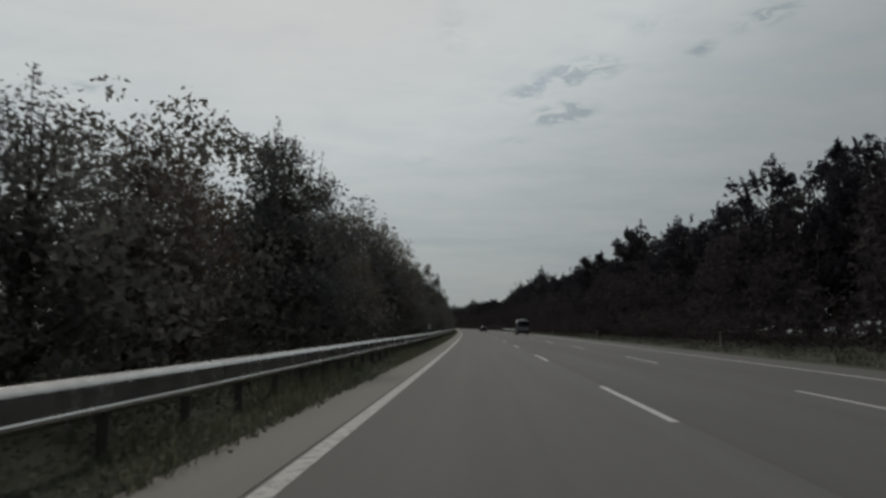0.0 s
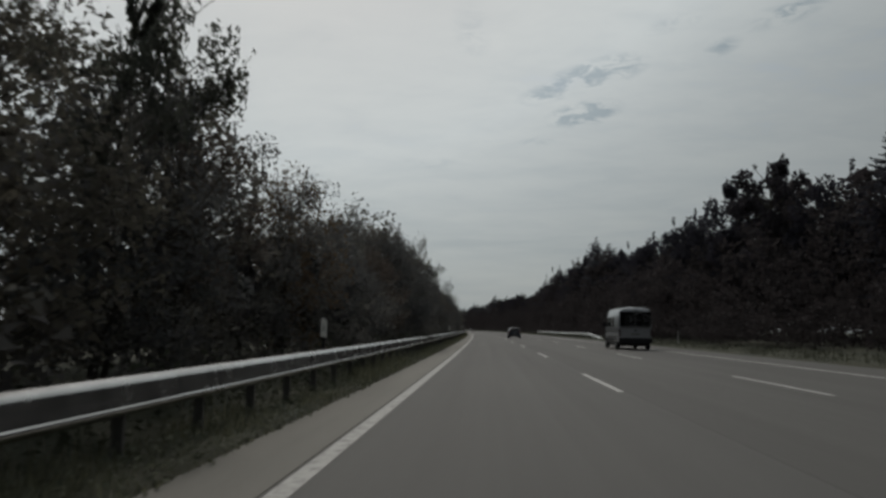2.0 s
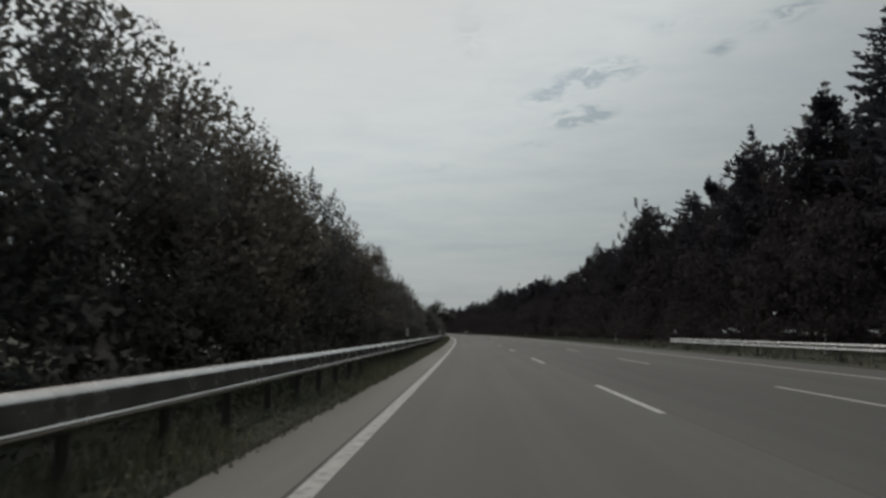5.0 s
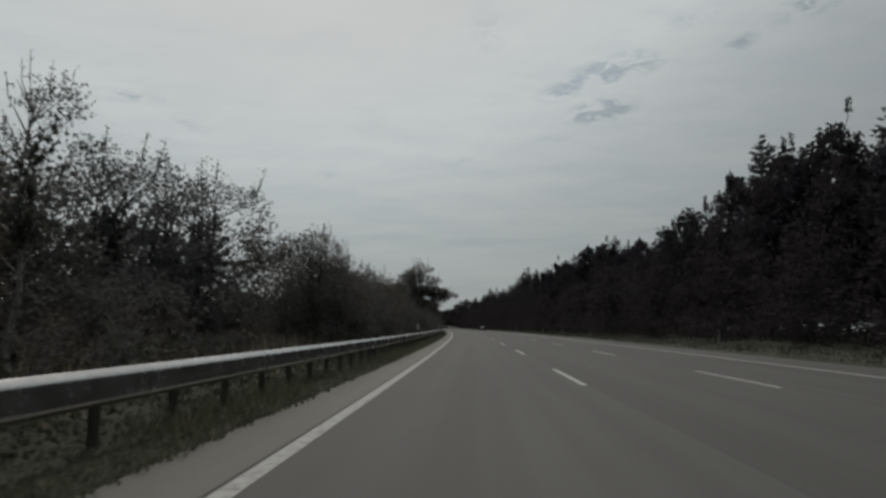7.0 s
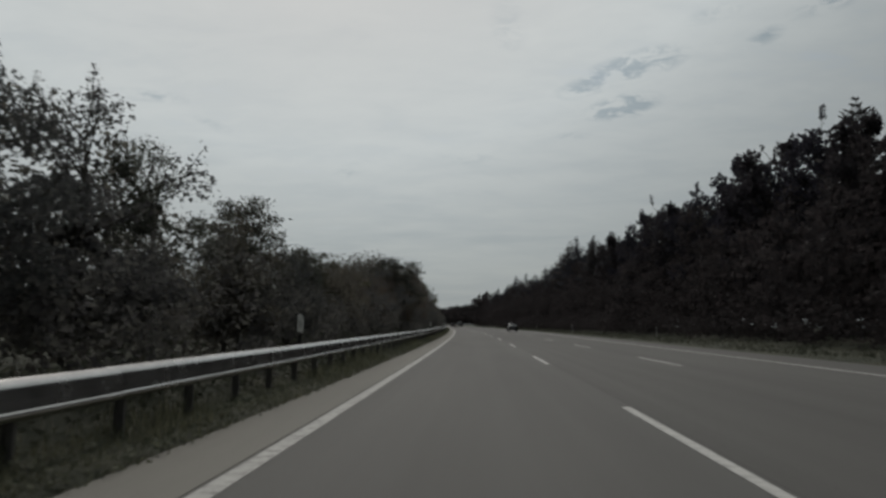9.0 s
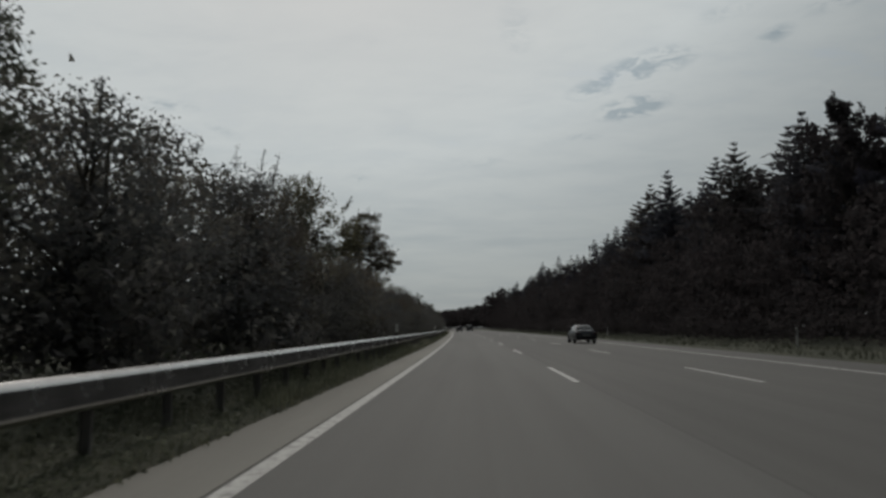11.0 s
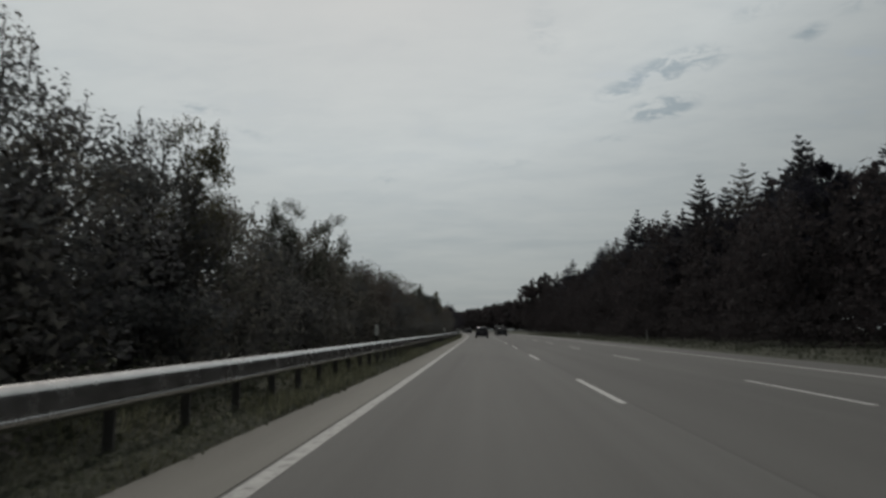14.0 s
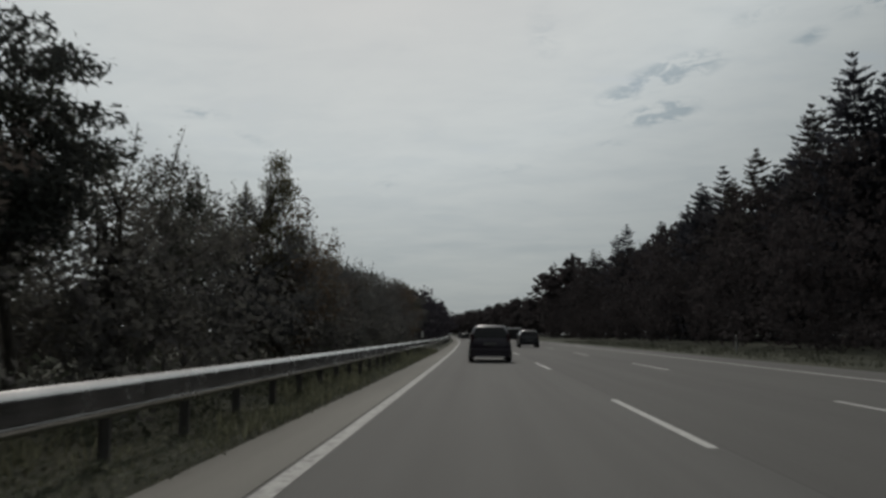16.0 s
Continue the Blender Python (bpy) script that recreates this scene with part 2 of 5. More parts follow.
def leaf_material(name, dark, light, through=0.25, rough=0.8, lit=(1.0, 1.0, 1.0)):
    m, n, link, b = material(name)
    g = n.new("ShaderNodeNewGeometry")
    o = n.new("ShaderNodeObjectInfo")
    leaf = color_ramp(n, link, g.outputs["Random Per Island"], [(0.0, dark), (0.8, light), (1.0, tuple(c * 1.25 for c in light))])
    tree_tint = color_ramp(n, link, o.outputs["Random"], [(0.0, (0.78, 0.80, 0.78)), (0.5, (1, 1, 1)), (1.0, (1.2, 1.08, 0.85))])
    col = blend(n, link, "MULTIPLY", 1.0, leaf, tree_tint)
    link.new(col, b.inputs["Base Color"])
    b.inputs["Roughness"].default_value = rough
    b.inputs["Specular IOR Level"].default_value = 0.12
    t = n.new("ShaderNodeBsdfTranslucent")
    # light that passes through a leaf comes out greener
    link.new(blend(n, link, "MULTIPLY", 1.0, col, lit), t.inputs["Color"])
    mix = n.new("ShaderNodeMixShader")
    mix.inputs[0].default_value = through
    link.new(b.outputs[0], mix.inputs[1])
    link.new(t.outputs[0], mix.inputs[2])
    link.new(mix.outputs[0], n["Material Output"].inputs["Surface"])
    return m


def bark_material(name, dark, light):
    m, n, link, b = material(name)
    f = noise_tex(n, link, coords(n, link, "Object", (6, 6, 1.2)), 3, 5, 0.7)
    link.new(color_ramp(n, link, f, [(0.35, dark), (0.65, light)]), b.inputs["Base Color"])
    b.inputs["Roughness"].default_value = 0.9
    bump(n, link, b, f, 0.7, 0.02)
    return m


def steel_material():
    m, n, link, b = material("galvanised_steel")
    vec = coords(n, link)
    f = noise_tex(n, link, vec, 3.0, 6, 0.65)
    s = noise_tex(n, link, coords(n, link, "Object", (1.0, 0.15, 8)), 2.0, 5, 0.7)
    base = color_ramp(n, link, f, [(0.3, (0.45, 0.44, 0.43)), (0.7, (0.59, 0.58, 0.565))])
    base = blend(n, link, "MULTIPLY", 0.5, base, color_ramp(n, link, s, [(0.35, (0.55, 0.53, 0.50)), (0.6, (1, 1, 1))]))
    link.new(base, b.inputs["Base Color"])
    b.inputs["Metallic"].default_value = 1.0
    link.new(color_ramp(n, link, f, [(0.3, (0.22,) * 3), (0.7, (0.29,) * 3)]), b.inputs["Roughness"])
    return m


ASPHALT, SHOULDER, LINE, GROUND = asphalt_material(), shoulder_material(), line_material("edge_line_paint", 0.05, 0.86), ground_material()
STEEL = steel_material()
LINE_WORN = line_material("worn_road_paint", 0.03)
POST_STEEL = plain("weathered_post_steel", (0.12, 0.115, 0.11), 0.75, 0.1)
LEAF = leaf_material("broadleaf", (0.096, 0.092, 0.103), (0.118, 0.117, 0.121), 0.44, lit=(1.02, 1.07, 1.0))
# darker copy of the broadleaf colours, with the forest's own shade put in
SHADED_LEAF = leaf_material("shaded_leaf", (0.037, 0.035, 0.046), (0.045, 0.044, 0.056), 0.46)
LEAF_AUTUMN = leaf_material("turning_broadleaf", (0.074, 0.063, 0.062), (0.120, 0.102, 0.094), 0.38, lit=(1.05, 1.05, 1.0))
LEAF_LIGHT = leaf_material("birch_leaf", (0.068, 0.071, 0.062), (0.128, 0.134, 0.112), 0.42)
NEEDLE = leaf_material("spruce_needle", (0.058, 0.058, 0.072), (0.088, 0.089, 0.104), 0.40, 0.85)
PINE = leaf_material("pine_needle", (0.046, 0.049, 0.047), (0.080, 0.085, 0.078), 0.26, 0.85)
GRASS = leaf_material("grass_blade", (0.074, 0.080, 0.058), (0.150, 0.158, 0.118), 0.40)
DRY = leaf_material("dry_seed_head", (0.22, 0.21, 0.16), (0.42, 0.40, 0.33), 0.30)
GRASS_PALE = leaf_material("pale_grass_blade", (0.125, 0.132, 0.088), (0.215, 0.222, 0.158), 0.45)
GRASS_DARK = leaf_material("mown_and_shaded_blade", (0.050, 0.055, 0.040), (0.100, 0.106, 0.080), 0.35)
BARK = bark_material("dark_bark", (0.030, 0.026, 0.022), (0.085, 0.075, 0.062))
BIRCH_BARK = bark_material("birch_bark", (0.10, 0.095, 0.09), (0.42, 0.41, 0.38))
# white plastic greyed for dirt and for facing away from the light
GREY_PLASTIC = plain("dirty_shaded_plastic", (0.30, 0.30, 0.29), 0.6)
WHITE_PLASTIC = plain("white_plastic", (0.72, 0.72, 0.69), 0.5, vary=0.12)
BLACK_PLASTIC = plain("black_plastic", (0.014, 0.014, 0.016), 0.55, gloss=0.25)
TYRE = plain("tyre_rubber", (0.02, 0.02, 0.02), 0.85)
RIM = plain("alloy_rim", (0.28, 0.285, 0.29), 0.4, 0.8)
REFLECTOR = plain("reflector", (0.55, 0.56, 0.54), 0.2)


def glass_material(name, gloss, coat):
    m, n, link, b = material(name)
    b.inputs["Base Color"].default_value = (0.006, 0.007, 0.008, 1)
    b.inputs["Specular IOR Level"].default_value = gloss
    b.inputs["Coat Weight"].default_value = coat
    f = noise_tex(n, link, coords(n, link), 9, 3)
    link.new(color_ramp(n, link, f, [(0.3, (0.02,) * 3), (0.7, (0.06,) * 3)]), b.inputs["Roughness"])
    return m


GLASS, REAR_GLASS = glass_material("side_glass", 1.0, 1.0), glass_material("dark_rear_glass", 0.35, 0.0)
GREY_GLASS = glass_material("grey_rear_glass", 0.5, 0.05)
PAINT_NAVY = plain("dark_navy_paint", (0.009, 0.011, 0.020), 0.31, 0.15, 0.20, gloss=0.5)
PAINT_BLACK = plain("black_paint", (0.011, 0.011, 0.014), 0.31, 0.15, 0.20, gloss=0.5)
PAINT_PLUM = plain("dark_plum_grey_paint", (0.016, 0.011, 0.020), 0.31, 0.15, 0.20, gloss=0.5)
PAINT_SILVER = plain("silver_paint", (0.29, 0.30, 0.32), 0.28, 0.45, 0.5)
PAINT_GREY = plain("grey_band_paint", (0.10, 0.105, 0.115), 0.35, 0.3, 0.3)
PAINT_BLUEGREY = plain("blue_grey_paint", (0.018, 0.021, 0.028), 0.31, 0.15, 0.20, gloss=0.5)
PAINT_WHITE = plain("white_paint", (0.74, 0.75, 0.75), 0.35, 0.0, 0.5)
RED_LENS = plain("red_lens", (0.026, 0.007, 0.010), 0.3, 0.0, 0.05, gloss=0.3)
PLATE = plain("plate_white", (0.14, 0.14, 0.135), 0.4)
PLATE_BAR = plain("plate_dark", (0.075, 0.075, 0.075), 0.5)
CHROME = plain("chrome", (0.75, 0.75, 0.76), 0.12, 1.0, vary=0.03)


def brake_lens():
    m, n, link, b = material("lit_brake_lens")
    b.inputs["Base Color"].default_value = (0.32, 0.02, 0.014, 1)
    b.inputs["Roughness"].default_value = 0.25
    b.inputs["Emission Color"].default_value = (1.0, 0.05, 0.02, 1)
    b.inputs["Emission Strength"].default_value = 0.03
    return m


BRAKE = brake_lens()

# ---- the road's line: s along it, o across it to the right of the left edge line ----
HEADING = (-2.113e-10, 2.08356e-07, -5.44143e-05, 1.63949e-02)


def heading(s):
    c = min(max(s, 0.0), 592.0)
    a = ((HEADING[0] * c + HEADING[1]) * c + HEADING[2]) * c * c + HEADING[3] * c
    return radians(a + (0.0155 * (s - 592) if s > 592 else 0.0164 * s if s < 0 else 0.0))


S0, S1 = -120, 1700
_th = np.array([heading(s) for s in range(S0, S1 + 1)])
_x = np.concatenate([[0], np.cumsum(-(np.sin(_th[1:]) + np.sin(_th[:-1])) / 2)])
_y = np.concatenate([[0], np.cumsum((np.cos(_th[1:]) + np.cos(_th[:-1])) / 2)])
_x, _y = _x - _x[-S0], _y - _y[-S0]
_sv = np.arange(S0, S1 + 1.0)


def at(s, o):
    """x, y (arrays or numbers) of the place s metres along and o metres across."""
    a = np.interp(s, _sv, _th)
    return np.interp(s, _sv, _x) + o * np.cos(a), np.interp(s, _sv, _y) + o * np.sin(a)


def place(s, o, z=0.0, turn=0.0, scale=(1, 1, 1)):
    x, y = at(s, o)
    a = np.interp(s, _sv, _th)
    return Matrix.LocRotScale((float(x), float(y), z), Euler((0, 0, float(a) + turn)), scale)


# ---- mesh helpers ----
def mesh_np(name, verts, quads, mat):
    """A mesh from an array of points and an array of faces with a fixed number of corners."""
    me = bpy.data.meshes.new(name)
    verts, quads = np.asarray(verts, np.float32), np.asarray(quads, np.int32)
    k = quads.shape[1]
    me.vertices.add(len(verts))
    me.vertices.foreach_set("co", verts.ravel())
    me.loops.add(quads.size)
    me.loops.foreach_set("vertex_index", quads.ravel())
    me.polygons.add(len(quads))
    me.polygons.foreach_set("loop_start", np.arange(0, quads.size, k, dtype=np.int32))
    me.update(calc_edges=True)
    me.materials.append(mat)
    return me


def ribbon(name, offsets, heights, s_from, s_to, step, mat):
    """A strip along the road with the given cross-section; its UV map is metres across and along."""
    ss = np.arange(s_from, s_to + step * 0.5, step)
    cols = len(offsets)
    V = np.empty((len(ss), cols, 3))
    for j, (o, z) in enumerate(zip(offsets, heights)):
        V[:, j, 0], V[:, j, 1] = at(ss, o)
        V[:, j, 2] = z
    i, j = np.meshgrid(np.arange(len(ss) - 1), np.arange(cols - 1), indexing="ij")
    a = (i * cols + j).ravel()
    Q = np.stack([a, a + 1, a + 1 + cols, a + cols], 1)
    me = mesh_np(name, V.reshape(-1, 3), Q, mat)
    uv = me.uv_layers.new(name="UVMap")
    flat = np.stack([np.tile(np.array(offsets, float), len(ss)), np.repeat(ss, cols)], 1)
    uv.data.foreach_set("uv", flat[Q.ravel()].astype(np.float32).ravel())
    return new(name, me)


def part(name, bm, mat, parent=None, label="", smooth=False):
    me = bpy.data.meshes.new(name)
    bmesh.ops.recalc_face_normals(bm, faces=bm.faces[:])
    if smooth:
        for f in bm.faces:
            f.smooth = True
    bm.to_mesh(me)
    bm.free()
    if smooth:
        me.set_sharp_from_angle(angle=radians(38))
    me.materials.append(mat)
    ob = new(name, me)
    ob.parent = parent
    if label:
        ob["label"] = label
    return ob


def part_np(name, verts, quads, mat, parent=None, label=""):
    ob = new(name, mesh_np(name, verts, quads, mat))
    ob.parent = parent
    if label:
        ob["label"] = label
    return ob


def box(bm, x0, x1, y0, y1, z0, z1, bevel=0.0):
    m = Matrix.LocRotScale(((x0 + x1) / 2, (y0 + y1) / 2, (z0 + z1) / 2), None, (abs(x1 - x0), abs(y1 - y0), abs(z1 - z0)))
    r = bmesh.ops.create_cube(bm, size=1.0, matrix=m)
    if bevel:
        es = list({e for v in r["verts"] for e in v.link_edges})
        bmesh.ops.bevel(bm, geom=es, offset=bevel, segments=2, affect="EDGES", profile=0.6)
    return bm


def boxed(*a, **k):
    return box(bmesh.new(), *a, **k)


# ---- ground, road, markings ----
ROAD_L, ROAD_R = -0.12, 14.2
ground_o = [-2500, -700, -200, -60, -14, -6, -3.2, -2.2, -1.3, -0.97, -0.9, 14.25, 14.4, 15.5, 18, 22, 30, 60, 200, 700, 2500]
ground_z = [0.9, 0.9, 0.9, 0.8, 0.15, 0.22, 0.20, 0.10, 0.05, 0.03, -0.08, -0.08, 0.02, 0.06, 0.12, 0.35, 0.6, 1.0, 1.0, 1.0, 1.0]
tagged(ribbon("ground", ground_o, ground_z, -120, 1700, 10, GROUND), "dark green and brown roadside ground under grass and woods", "ground", kind="structure")
tagged(ribbon("road", [ROAD_L, 3.7, 7.5, 11.4, ROAD_R], [0, 0, 0, 0, -0.02], -110, 1690, 10, ASPHALT),
       "grey worn asphalt motorway with three lanes and a hard shoulder", "road", kind="structure")
road = bpy.data.objects["road"]
tagged(ribbon("pavement", [-0.95, -0.93, -0.13], [-0.08, -0.002, 0.0], -110, 1690, 10, SHOULDER),
       "pale concrete margin strip below the guard rail", "pavement", kind="structure")
tagged(ribbon("road_line", [-0.085, 0.085], [0.005, 0.005], -105, 1685, 5, LINE), "solid white edge line along the margin strip", "road line", kind="structure")
tagged(ribbon("road_line", [11.39, 11.57], [0.004, 0.004], -105, 1685, 5, LINE_WORN), "solid white edge line beside the hard shoulder", "road line", kind="structure")
PERIOD, DASH, FIRST = 16.4, 5.47, 9.25


def lane_dash():
    bm = bmesh.new()
    ys = [0.0, 0.03, DASH * 0.33, DASH * 0.66, DASH - 0.03, DASH]
    ws = [0.052, 0.062, 0.064, 0.062, 0.064, 0.055]
    rows = [[bm.verts.new((sx * w, y, 0)) for sx in (-1, 1)] for y, w in zip(ys, ws)]
    for a, b in zip(rows, rows[1:]):
        bm.faces.new((a[0], a[1], b[1], b[0]))
    me = bpy.data.meshes.new("lane_dash")
    bm.to_mesh(me)
    bm.free()
    me.materials.append(LINE_WORN)
    return me


dash_mesh = lane_dash()
for o in (3.85, 7.64):
    k = -3
    while FIRST + PERIOD * k < 1250:
        d = new("lane_dash", dash_mesh)
        d.parent = road
        d.matrix_basis = place(FIRST + PERIOD * k, o, 0.005)
        k += 1

# ---- guard rails ----
# cross-section of a two-wave beam: x towards the road, z up
BEAM = [(-0.030, 0.744), (-0.016, 0.757), (0.000, 0.752), (0.034, 0.712), (0.043, 0.690), (0.046, 0.676), (0.063, 0.532), (0.065, 0.524),
        (0.071, 0.518), (0.075, 0.510), (0.075, 0.490), (0.060, 0.460), (0.020, 0.440), (-0.010, 0.438)]
# flatter-faced beams on some lengths, shaped so that the lower lip glints less
FLAT_BEAM = BEAM[:7] + [(0.065, 0.524), (0.0665, 0.518), (0.0675, 0.510), (0.069, 0.490), (0.058, 0.460), (0.020, 0.440), (-0.010, 0.438)]
LIP_BEAM = [(0.069 if x > 0.069 else x, z - 0.004 if 0.505 < z < 0.530 else z) for x, z in BEAM]
# the deeper beam on the other side of the lanes
DEEP_BEAM = [(0.0, 0.750), (0.020, 0.742), (0.070, 0.706), (0.080, 0.690), (0.074, 0.672), (0.012, 0.622), (0.004, 0.600), (0.012, 0.578),
             (0.074, 0.528), (0.080, 0.510), (0.070, 0.494), (0.020, 0.458), (0.0, 0.450)]


def beam_mesh(length, section):
    pts = section + [(x - 0.008, z) for x, z in reversed(section)]
    n = len(pts)
    V = [(x, y, z) for y in (-0.1, length + 0.1) for x, z in pts]
    Q = [(k, (k + 1) % n, n + (k + 1) % n, n + k) for k in range(n)]
    me = mesh_np("beam", V, Q, STEEL)
    return me


def post_mesh():
    bm = bmesh.new()
    box(bm, -0.05, 0.05, -0.004, 0.004, -0.3, 0.70)
    box(bm, 0.042, 0.05, -0.030, -0.0041, -0.3, 0.70)
    box(bm, -0.05, -0.042, -0.030, -0.0041, -0.3, 0.70)
    box(bm, 0.05, 0.062, -0.03, 0.03, 0.47, 0.70)
    me = bpy.data.meshes.new("post")
    bm.to_mesh(me)
    bm.free()
    me.materials.append(POST_STEEL)
    return me


BEAM_ME, FLAT_ME, LIP_ME, DEEP_ME, POST_ME = beam_mesh(4.0, BEAM), beam_mesh(4.0, FLAT_BEAM), beam_mesh(4.0, LIP_BEAM), beam_mesh(4.0, DEEP_BEAM), post_mesh()


# the rail has settled a little along its length
RAIL_SETTLED = ((5, -.05), (24, -.042), (43, -.058), (63, -.035), (82, -.04), (121, 0), (161, .02), (260, 0), (298, -.02), (336, -.025), (354, -.04), (442, .015), (476, 0), (510, -.007), (595, .005))


def settled(s):
    return float(np.interp(s, *zip(*RAIL_SETTLED)))


def guard_rail(s_from, s_to, o, side, label, post_step=1.65):
    rail = tagged(new("guard_rail"), label, "guard rail", "guard rails along the motorway")
    flip = 0.0 if side > 0 else math.pi
    s, k = s_from, 0
    while s < s_to:
        b = new("beam", DEEP_ME if side < 0 else BEAM_ME if s < 250 or 330 < s < 400 else LIP_ME if s > 484 else FLAT_ME)
        b.parent = rail
        b.matrix_basis = place(s if side > 0 else s + 4.0, o, 0.001 * (k % 2) + (settled(s + 2) if side > 0 else 0.0), flip)
        if side > 0:
            b.matrix_basis = b.matrix_basis @ Euler((math.atan2(settled(s + 4) - settled(s), 4.0), 0, 0)).to_matrix().to_4x4()
        s, k = s + 4.0, k + 1
    s = s_from + 1.25
    while s < s_to:
        p = new("post", POST_ME)
        p.parent = rail
        p.matrix_basis = place(s, o - side * 0.065, settled(s) if side > 0 else 0.0, flip)
        s += post_step
    return rail


for s_ in (-12, 199.2, 410.4):
    guard_rail(s_, s_ + 211.2 if s_ < 400 else 620, -1.52, 1, "grey galvanised steel guard rail with a two-wave beam on short posts")


def rail_far():
    """The far run of the left rail, beam and posts, in single long parts."""
    rail = tagged(new("guard_rail"), "grey steel guard rail running on into the distance", "guard rail", "guard rails along the motorway")
    ss = np.arange(620, 1300, 8.0)
    pts = BEAM + [(x - 0.008, z) for x, z in reversed(BEAM)]
    n = len(pts)
    V = np.empty((len(ss), n, 3))
    for j, (x, z) in enumerate(pts):
        V[:, j, 0], V[:, j, 1] = at(ss, -1.52 + x)
        V[:, j, 2] = z
    i, j = np.meshgrid(np.arange(len(ss) - 1), np.arange(n), indexing="ij")
    a, b = (i * n + j).ravel(), (i * n + (j + 1) % n).ravel()
    part_np("beam", V.reshape(-1, 3), np.stack([a, b, b + n, a + n], 1), STEEL, rail)
    for s in np.arange(621, 760, 4.0):
        p = new("post", POST_ME)
        p.parent = rail
        p.matrix_basis = place(s, -1.585)


rail_far()
guard_rail(175, 247, 15.3, -1, "grey galvanised steel guard rail beyond the hard shoulder", 4.0)


def rail_terminal():
    """The sunk end of the right-hand rail, ramping into the verge."""
    t = tagged(new("rail_terminal"), "grey steel guard rail end sloping down into the grass", "guard rail", kind="")
    n = len(DEEP_BEAM)
    V, Q = [], []
    for k in range(9):
        s = 163 + 12 * k / 8
        drop = 0.62 * (1 - k / 8) ** 1.4
        for x, z in DEEP_BEAM:
            px, py = at(s, 15.3 - x)
            V.append((float(px), float(py), z - drop))
    for k in range(8):
        Q += [(k * n + j, k * n + j + 1, (k + 1) * n + j + 1, (k + 1) * n + j) for j in range(n - 1)]
    part_np("beam", V, Q, STEEL, t)
    for s in (167, 171):
        p = new("post", POST_ME)
        p.parent = t
        p.matrix_basis = place(s, 15.365, -0.35 if s == 167 else -0.15, math.pi)


rail_terminal()


def delineator(tall):
    """A marker post: on the rail a white plate on a dark stem, on the verge a whole white post with a dark band."""
    ob = new("delineator_post")
    if tall:
        tagged(ob, "white roadside marker post greyed for dirt and shade, with a black band", "marker post", "marker posts")
        part("lower_post", boxed(-0.045, 0.045, -0.04, 0.04, -0.2, 0.66, bevel=0.012), GREY_PLASTIC, ob)
        part("band", boxed(-0.046, 0.046, -0.041, 0.041, 0.66, 0.88, bevel=0.012), BLACK_PLASTIC, ob, "black band")
        part("cap", boxed(-0.045, 0.045, -0.04, 0.04, 0.88, 1.0, bevel=0.02), GREY_PLASTIC, ob)
        part("reflector", boxed(-0.022, 0.022, -0.046, -0.0415, 0.69, 0.84), REFLECTOR, ob, "pale reflector")
        return ob
    tagged(ob, "white plastic marker plate on a dark stem above the guard rail", "marker post", "marker posts on the rail")
    part("stem", boxed(-0.028, 0.028, -0.02, 0.02, 0.60, 0.96, bevel=0.006), BLACK_PLASTIC, ob, "dark plastic stem")
    bm = bmesh.new()
    prof = [(-0.058, 0.955), (0.058, 0.935), (0.058, 1.245), (0.0, 1.295), (-0.058, 1.270)]
    f = [bm.verts.new((x, -0.030, z)) for x, z in prof]
    b = [bm.verts.new((x * 0.9, 0.030, z - 0.004)) for x, z in prof]
    bm.faces.new(f)
    bm.faces.new(b[::-1])
    for k in range(5):
        j = (k + 1) % 5
        bm.faces.new((f[k], b[k], b[j], f[j]))
    bmesh.ops.bevel(bm, geom=bm.edges[:], offset=0.008, segments=1, affect="EDGES")
    plate = part("plate", bm, WHITE_PLASTIC, ob, "white plastic plate with a slanted top")
    part("reflector", boxed(-0.02, 0.02, -0.038, -0.0325, 1.04, 1.17, bevel=0.0), REFLECTOR, plate, "pale reflector")
    part("bracket", boxed(-0.02, 0.075, -0.03, 0.03, 0.70, 0.74, bevel=0.004), POST_STEEL, ob)
    return ob


rail_post = delineator(False)
rail_post.matrix_basis = place(47.4, -1.63, 0.0, 0.12)
for k, s in enumerate((90.8, 139.0, 183, 228, 273.5, 319.0, 362.7, 408, 453, 497.6, 545.4, 590, 635)):
    copy_thing(rail_post, place(s, -1.63, 0.0, 0.12 + 0.05 * math.sin(3 * k)))
verge_post = delineator(True)
verge_post.matrix_basis = place(48.0, 17.2, 0.1)
for k in range(1, 14):
    copy_thing(verge_post, place(48.0 + 45.3 * k, 17.2, 0.1, 0.06 * math.sin(2 * k)))

# ---- trees ----
rng = np.random.default_rng(7)


def tube(V, Q, p, q, r0, r1, k=6):
    p, q = np.asarray(p, float), np.asarray(q, float)
    d = q - p
    d = d / (np.linalg.norm(d) + 1e-9)
    u = np.cross(d, (0.31, 0.83, 0.11))
    u = u / np.linalg.norm(u)
    w = np.cross(d, u)
    base = len(V)
    for c, r in ((p, r0), (q, r1)):
        for a in range(k):
            t = 2 * math.pi * a / k
            V.append(tuple(c + r * (math.cos(t) * u + math.sin(t) * w)))
    Q.extend((base + a, base + (a + 1) % k, base + k + (a + 1) % k, base + k + a) for a in range(k))


